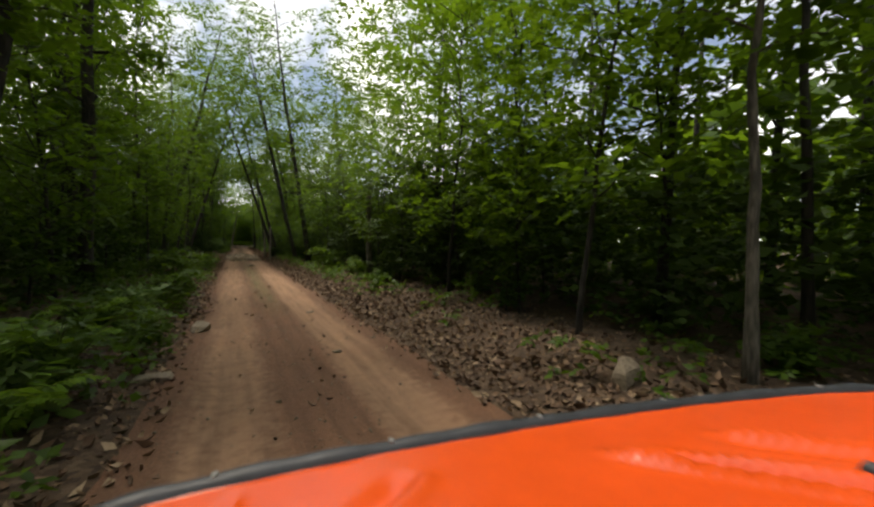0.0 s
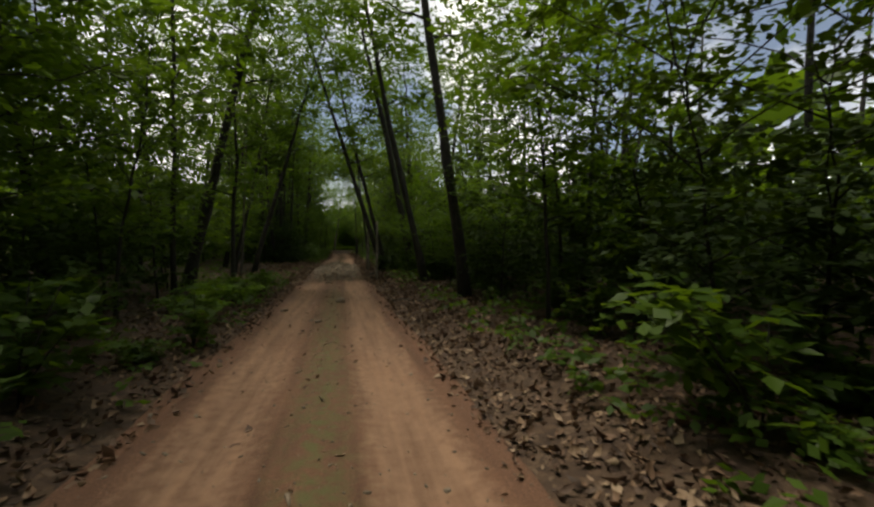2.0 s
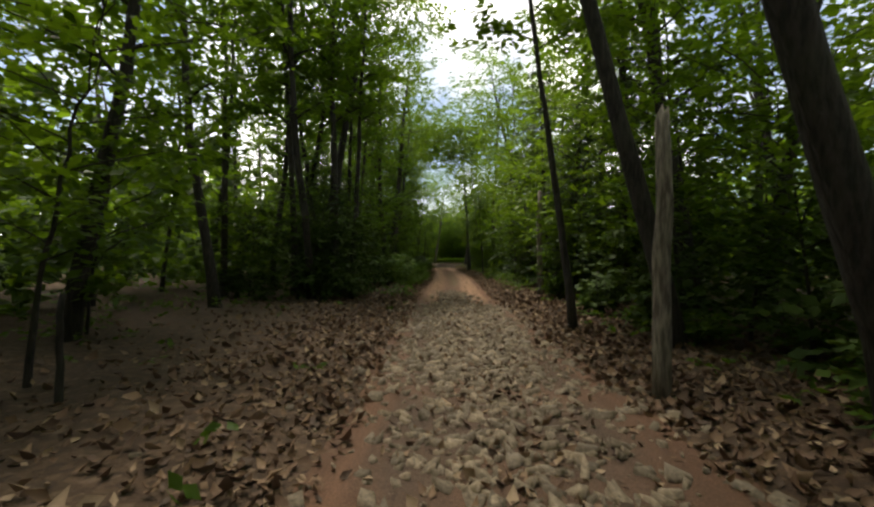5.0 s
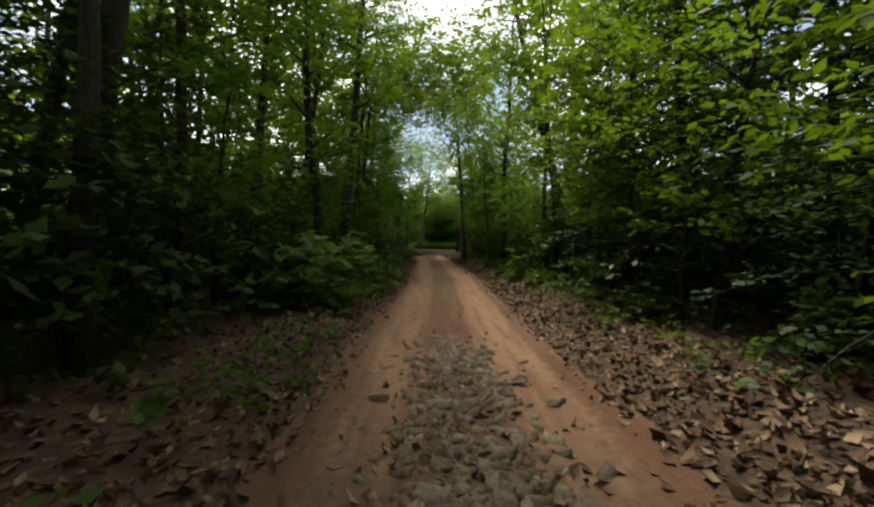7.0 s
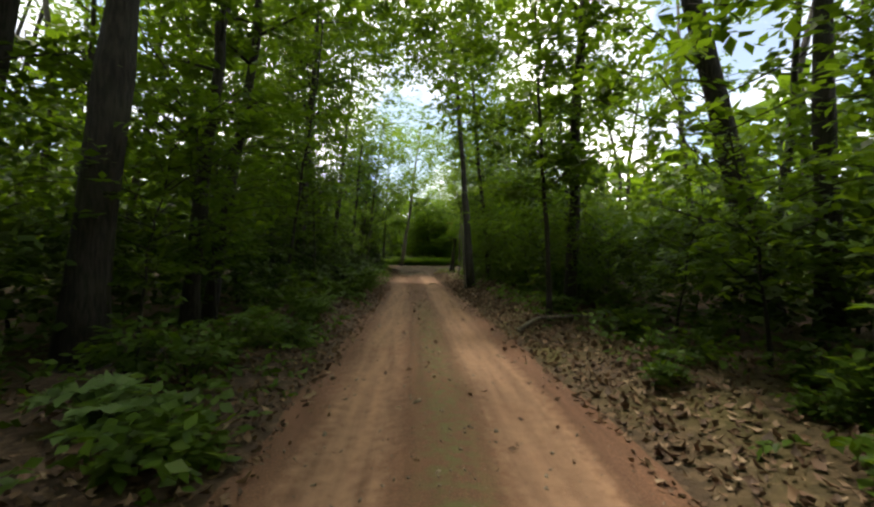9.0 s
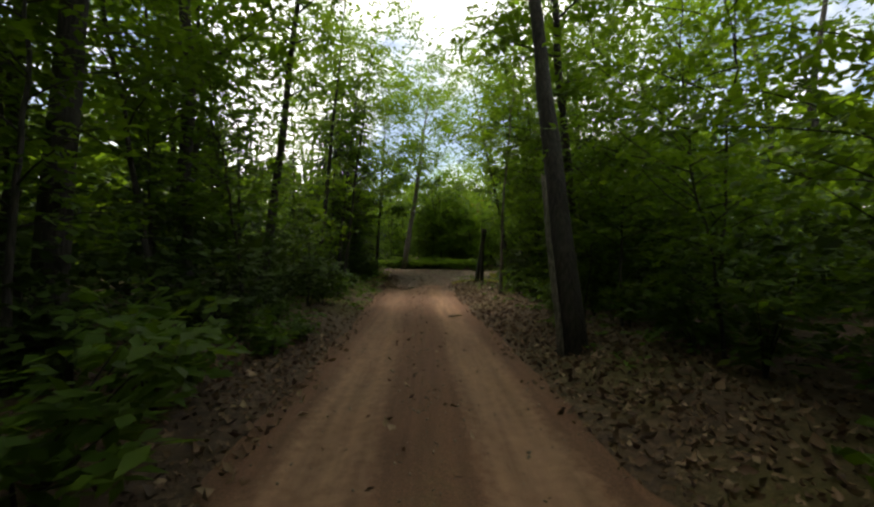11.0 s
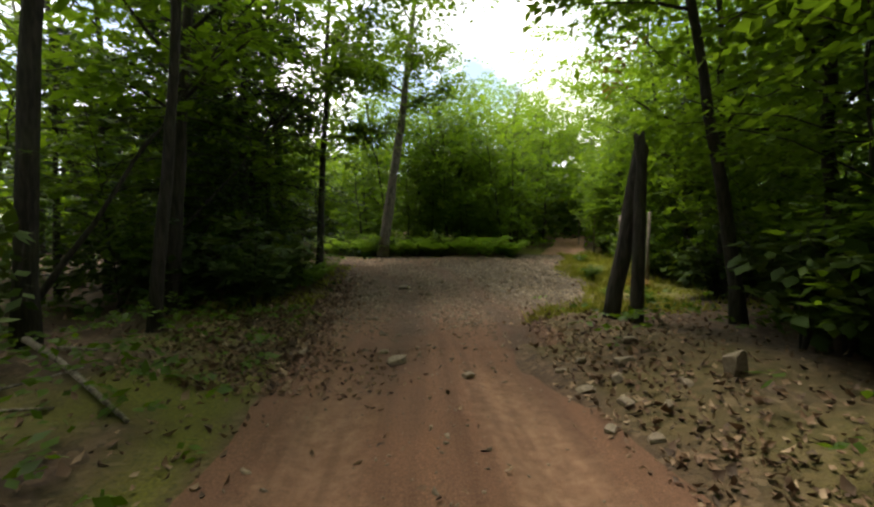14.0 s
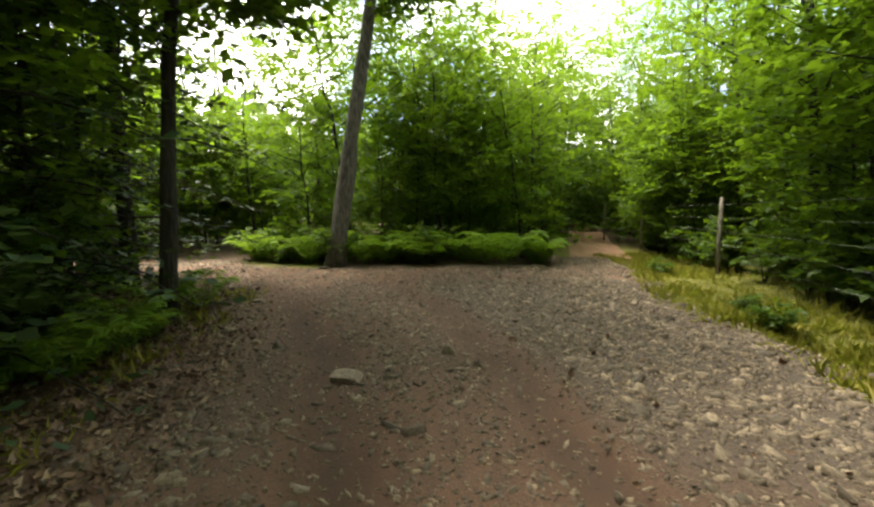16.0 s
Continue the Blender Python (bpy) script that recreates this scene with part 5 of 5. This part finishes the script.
# x, y, length, height, turn
for n, (x, y, size, tall, turn) in enumerate([
    (3.12, 2.95, 0.46, 0.37, 20), (-1.25, 5.6, 0.5, 0.14, 10), (-0.95, 8.5, 0.5, 0.24, 75), (1.15, 10.0, 0.22, 0.06, 30), (0.95, 6.2, 0.2, 0.05, 30), (0.0, 25.1, 0.2, 0.08, 0),
    (0.43, 28.1, 0.34, 0.2, 10), (-0.9, 27.0, 0.26, 0.1, 50), (-0.1, 34.6, 0.32, 0.1, 5), (-0.05, 35.6, 0.15, 0.08, 0), (1.3, 36.4, 0.2, 0.12, 0), (-0.35, 96.1, 0.36, 0.16, 15),
    (-0.55, 96.6, 0.2, 0.08, 0), (0.45, 95.5, 0.2, 0.1, 40), (1.55, 94.9, 0.22, 0.1, 0), (1.9, 95.0, 0.2, 0.12, 70), (2.15, 95.35, 0.34, 0.16, 20), (1.75, 94.5, 0.24, 0.1, 110), (2.0, 94.3, 0.18, 0.1, 40), (1.5, 95.5, 0.2, 0.12, 0), (2.35, 94.6, 0.2, 0.1, 80), (1.8, 95.7, 0.2, 0.1, 10), (2.9, 94.7, 0.34, 0.36, 30), (1.4, 94.1, 0.16, 0.08, 50), (1.65, 93.9, 0.18, 0.09, 0), (2.5, 95.9, 0.24, 0.12, 0), (-2.14, 105.4, 0.26, 0.1, 5), (-0.35, 102.3, 0.42, 0.16, 160),
    (0.72, 102.8, 0.16, 0.16, 0), (2.9, 92.2, 0.3, 0.2, 30), (-1.9, 92.0, 0.26, 0.1, 30), (-1.6, 108.9, 0.3, 0.1, 0), (0.7, 54.4, 0.3, 0.1, 0), (1.0, 53.8, 0.25, 0.1, 40), (-0.8, 54.0, 0.26, 0.12, 0)]):
    ob = new("stone", ROCKS[n % 6])
    ob.matrix_basis = pose(x, y, float(road_height(x, y)) + tall * 0.22, 0, 0, turn) @ Matrix.Diagonal((size, size * 0.75, tall * 1.3, 1))
    tagged(ob, "grey-tan angular stone lying on the ground", "stone", "stones on the track")


# ---- snags, fallen wood, fence ----
def snag(x, y, radius, height, lean, label, mat=DEAD_WOOD, seed=0):
    rng = np.random.default_rng(800 + seed)
    line = trunk_line(rng, height, lean, 0.02, 7)
    line[0, 2] = -0.25
    v, f = tube(line, radius * np.linspace(1.1, 0.8, 7), 9, rng, 0.06)
    v[-10 - 1:-2, 2] += rng.normal(0, radius * 0.6, len(v[-10 - 1:-2]))
    ob = new("snag", mesh_of("snag", v, f, mat, True))
    ob.location = (x, y, float(land(x, y)))
    tagged(ob, label, "dead trunk")


snag(4.1, 15.3, 0.105, 3.1, (-0.06, 0.0), "weathered grey dead trunk broken off at the top", BARK_PALE, seed=1)
snag(1.95, 35.2, 0.06, 2.6, (0.12, 0.0), "pale grey dead trunk broken off above head height", seed=2)
snag(1.98, 42.2, 0.095, 3.1, (0.02, 0.0), "grey dead trunk standing at the edge of the track", seed=3)
snag(3.05, 52.4, 0.10, 3.7, (-0.1, 0.0), "grey dead trunk broken off at the top", seed=4)
snag(2.95, 97.35, 0.125, 2.75, (0.52, -0.15), "dark leaning dead trunk beside a straight one", BARK, seed=5)
snag(-4.4, 41.8, 0.035, 1.1, (0.06, 0.0), "thin dark dead stump on the leaf-covered floor", BARK, seed=8)
snag(3.2, 97.0, 0.095, 2.8, (0.02, 0.05), "dark upright dead trunk beside a leaning one", BARK, seed=6)
snag(2.37, 81.8, 0.05, 2.9, (-0.10, 0.84), "pale split dead stem against a dark trunk", BARK_PALE, seed=7)


def branch(points, radius, label, mat=DEAD_WOOD, name="fallen_branch"):
    p = np.array(points, float)
    p[:, 2] += land(p[:, 0], p[:, 1])
    t = np.linspace(0, 1, len(p))
    fine = np.linspace(0, 1, 12)
    line = np.stack([np.interp(fine, t, p[:, c]) for c in range(3)], 1)
    ob = new(name, mesh_of(name, *tube(line, radius * (1.1 - 0.7 * fine), 7, np.random.default_rng(9), 0.08), mat, True))
    tagged(ob, label, "branch")


branch([(2.2, 71.5, 0.05), (2.7, 71.9, 0.14), (3.4, 71.5, 0.16), (4.0, 71.2, 0.06)], 0.045, "grey fallen branch lying among dead leaves")
branch([(1.75, 28.1, 0.03), (2.15, 27.7, 0.09), (2.3, 27.2, 0.05), (2.9, 26.9, 0.03)], 0.02, "crooked fallen branch on dead leaves", BARK_PALE)
branch([(1.7, 38.1, 0.03), (2.4, 38.6, 0.10), (3.1, 39.1, 0.07)], 0.05, "mossy dark log half sunk in dead leaves", BARK)
branch([(1.55, 36.3, 0.02), (2.0, 36.9, 0.12), (2.15, 37.6, 0.05)], 0.018, "thin crooked fallen branch on dead leaves")
branch([(-2.5, 36.0, 0.03), (-2.0, 35.4, 0.05), (-1.6, 34.9, 0.02)], 0.016, "thin crooked fallen branch on dead leaves")
branch([(-5.25, 96.7, 0.05), (-4.5, 95.95, 0.16), (-3.7, 95.35, 0.12), (-2.4, 94.3, 0.03)], 0.05, "long bleached fallen branch on the mossy verge")
branch([(-4.5, 94.6, 0.04), (-3.7, 94.3, 0.07), (-3.1, 94.5, 0.03)], 0.026, "bleached crooked stick on the mossy verge")
branch([(-4.2, 94.2, 0.02), (-3.6, 94.9, 0.09), (-3.3, 95.1, 0.14)], 0.018, "bleached crooked stick on the mossy verge")
branch([(-4.4, 96.2, 0.05), (-3.6, 95.9, 0.08)], 0.03, "bleached fallen branch on the mossy verge")
branch([(-3.6, 90.0, 0.05), (-2.6, 90.0, 0.08)], 0.05, "bleached fallen branch on the mossy verge")
branch([(3.6, 91.5, 0.04), (4.3, 91.0, 0.06)], 0.035, "bleached stick on dead leaves")
branch([(0.9, 86.4, 0.0), (1.25, 86.5, 0.02)], 0.03, "short bleached stick on the track")
branch([(5.0, 126.0, 3.5), (6.5, 126.0, 5.0), (8.5, 126.0, 5.4), (10.0, 126.0, 5.0), (11.2, 126.0, 3.4)], 0.10, "pale bare stem bent over in an arch", name="bent_stem")


def fence():
    posts = [(6.26, 102.0), (8.82, 108.6), (10.5, 114.9), (12.3, 121.5)]
    base = new("wire_fence")
    base.location = (6.26, 102.0, float(land(6.26, 102.0)))
    tagged(base, "wire fence on slim weathered grey posts", "fence")
    inv = Vector(base.location)
    tops = []
    for n, (x, y) in enumerate(posts):
        z = float(land(x, y))
        line = np.array([[x, y, z - 0.3], [x, y, z + 1.0], [x + 0.03, y, z + 2.1]]) - np.array(inv)
        part("post", mesh_of("post", *tube(line, [0.05, 0.048, 0.045], 8, np.random.default_rng(n), 0.05), DEAD_WOOD, True), base)
        tops.append((x, y, z))
    for h in (0.5, 0.85, 1.2, 1.55, 1.9):
        line = np.array([(x, y, z + h) for x, y, z in tops]) - np.array(inv)
        part("wire", mesh_of("wire", *tube(line, np.full(len(line), 0.0022), 4), STEEL), base)


fence()


def marker():
    base = new("marker_post")
    base.location = (1.8, 114.4, float(land(1.8, 114.4)))
    tagged(base, "thin dark marker post with a small white cap among ferns", "post")
    part("stake", mesh_of("stake", *tube([[0, 0, -0.2], [0, 0, 0.7], [0, 0, 1.4]], [0.04, 0.04, 0.04], 8), BARK, True), base)
    part("cap", mesh_of("cap", *tube([[0, 0, 1.4], [0, 0, 1.46], [0, 0, 1.52]], [0.06, 0.06, 0.05], 8), plain_material("white_paint", (0.78, 0.78, 0.76), 0.5), True), base, "small white cap")


marker()


# ---- the vehicle's nose, where the drive begins ----
ORANGE = plain_material("orange_plastic", (0.64, 0.070, 0.007), 0.27, 0.0, 6.0, 0.08)
BLACK = plain_material("black_plastic", (0.019, 0.022, 0.029), 0.5)
RUBBER = plain_material("tyre_rubber", (0.018, 0.018, 0.018), 0.8)


ORANGE.node_tree.nodes["Principled BSDF"].inputs["Specular IOR Level"].default_value = 0.5


def nose():
    base = new("utility_vehicle")
    base.matrix_basis = pose(-0.38, 0.0, 0.0, 0, 0, -7.4)
    tagged(base, "orange off-road utility vehicle with black edge trim", "vehicle")

    def front(x):
        return 0.73 - 0.06 * ((x - 0.6) / 1.05) ** 2 - 0.07 * ((x - 0.6) / 1.05) ** 6

    def crease(x, y, a, b, wide, high):
        (ax, ay), (bx, by) = a, b
        t = np.clip(((x - ax) * (bx - ax) + (y - ay) * (by - ay)) / ((bx - ax) ** 2 + (by - ay) ** 2), 0, 1)
        d = np.hypot(x - ax - t * (bx - ax), y - ay - t * (by - ay))
        return high * np.exp(-((d / wide) ** 2)) * smooth_step(0, 0.25, t)

    def top(x, y):
        z = 1.215 + 0.02 * np.cos((x - 0.6) * 1.3) + 0.05 * (0.7 - y) - 0.05 * smooth_step(0.8, 1.08, np.abs(x - 0.6))
        z = z - crease(x, y, (0.58, 0.555), (0.80, 0.352), 0.030, 0.030)
        z = z + crease(x, y, (0.47, 0.612), (0.78, 0.32), 0.010, 0.024) + crease(x, y, (0.58, 0.583), (0.86, 0.35), 0.009, 0.022)
        z = z + crease(x, y, (0.72, 0.607), (1.02, 0.377), 0.009, 0.022) - crease(x, y, (0.71, 0.585), (1.00, 0.36), 0.012, 0.008)
        return z + crease(x, y, (0.21, 0.62), (0.10, 0.52), 0.016, 0.010) - crease(x, y, (0.17, 0.63), (0.06, 0.53), 0.022, 0.014) - crease(x, y, (-0.08, 0.69), (-0.14, 0.3), 0.012, 0.012)

    xs, ts = np.linspace(-0.44, 1.64, 209), np.linspace(0, 1, 70)
    x, t = np.meshgrid(xs, ts)
    y = -0.35 + (front(x) + 0.35) * t
    z = top(x, y)
    n = len(xs)
    i, j = np.meshgrid(np.arange(len(ts) - 1), np.arange(n - 1), indexing="ij")
    a = (i * n + j).ravel()
    q = np.stack([a, a + 1, a + n + 1, a + n], 1)
    v = np.stack([x, y, z], -1).reshape(-1, 3)
    low = v - [0, 0, 0.03]
    rim = np.concatenate([np.arange(n), np.arange(n - 1, len(v), n)[1:], np.arange(len(v) - 1, len(v) - n - 1, -1)[1:], np.arange(len(v) - n, -1, -n)[1:]])
    side = np.stack([rim[:-1], rim[1:], rim[1:] + len(v), rim[:-1] + len(v)], 1)
    part("hood", mesh_of("hood", np.concatenate([v, low]), [np.concatenate([q, q[:, ::-1] + len(v), side])], ORANGE, True), base)
    edge = np.stack([xs, front(xs) + 0.012, top(xs, front(xs)) - 0.006], 1)
    part("edge_trim", mesh_of("edge_trim", *tube(edge, 0.021 + 0.003 * np.sin(xs * 31) * np.sin(xs * 13), 8), BLACK, True), base, "black rubber trim along the front edge")
    latch = np.array([0.83, 0.39, float(top(0.83, 0.39))])
    part("latch", mesh_of("latch", *tube([latch - [0, 0, 0.01], latch + [0, 0, 0.012], latch + [0.004, 0, 0.02]], [0.016, 0.015, 0.009], 10), BLACK, True), base, "small black rubber latch")
    for k in (8, 32, 60, 91, 123, 151, 171):
        p = edge[k] + [0, 0.0, 0.014]
        part("bolt", mesh_of("bolt", *tube([p, p + [0, 0, 0.008]], [0.007, 0.006], 8), STEEL), base)
    grille = [[x, float(front(x)) - 0.03, zz] for zz in (1.17, 0.62) for x in (-0.38, 0.11, 0.6, 1.09, 1.58)]
    gv = np.array(grille + [[x, y - 0.08, z] for x, y, z in grille])
    gq = [[k, k + 1, k + 6, k + 5] for k in range(4)] + [[k + 10, k + 15, k + 16, k + 11] for k in range(4)] + [[k, k + 10, k + 11, k + 1] for k in range(4)] + [[k + 5, k + 6, k + 16, k + 15] for k in range(4)] + [[0, 5, 15, 10], [4, 14, 19, 9]]
    part("front_panel", mesh_of("front_panel", gv, [np.array(gq)], BLACK), base)
    for x in (-0.36, 1.56):
        line = [[x, -0.35, 1.14], [x, 0.1, 1.16], [x, 0.5, 1.10], [x, 0.62, 0.85]]
        part("fender", mesh_of("fender", *tube(line, [0.10, 0.11, 0.10, 0.07], 10), ORANGE, True), base)
        ang = np.linspace(0, 2 * np.pi, 25)
        ring = np.stack([np.full(25, x), 0.18 + 0.24 * np.cos(ang), 0.36 + 0.24 * np.sin(ang)], 1)
        wheel = part("wheel", mesh_of("tyre", *tube(ring, np.full(25, 0.12), 10), RUBBER, True), base, "black knobbly tyre")
        part("rim", mesh_of("rim", *tube([[x - 0.08, 0.18, 0.36], [x - 0.02, 0.18, 0.36], [x + 0.02, 0.18, 0.36], [x + 0.08, 0.18, 0.36]], [0.16, 0.10, 0.10, 0.16], 14), STEEL, True), wheel)
        part("strut", mesh_of("strut", *tube([[x, 0.18, 0.36], [0.6 + (x - 0.6) * 0.75, 0.18, 1.1]], [0.03, 0.03], 8), BLACK, True), base)


nose()
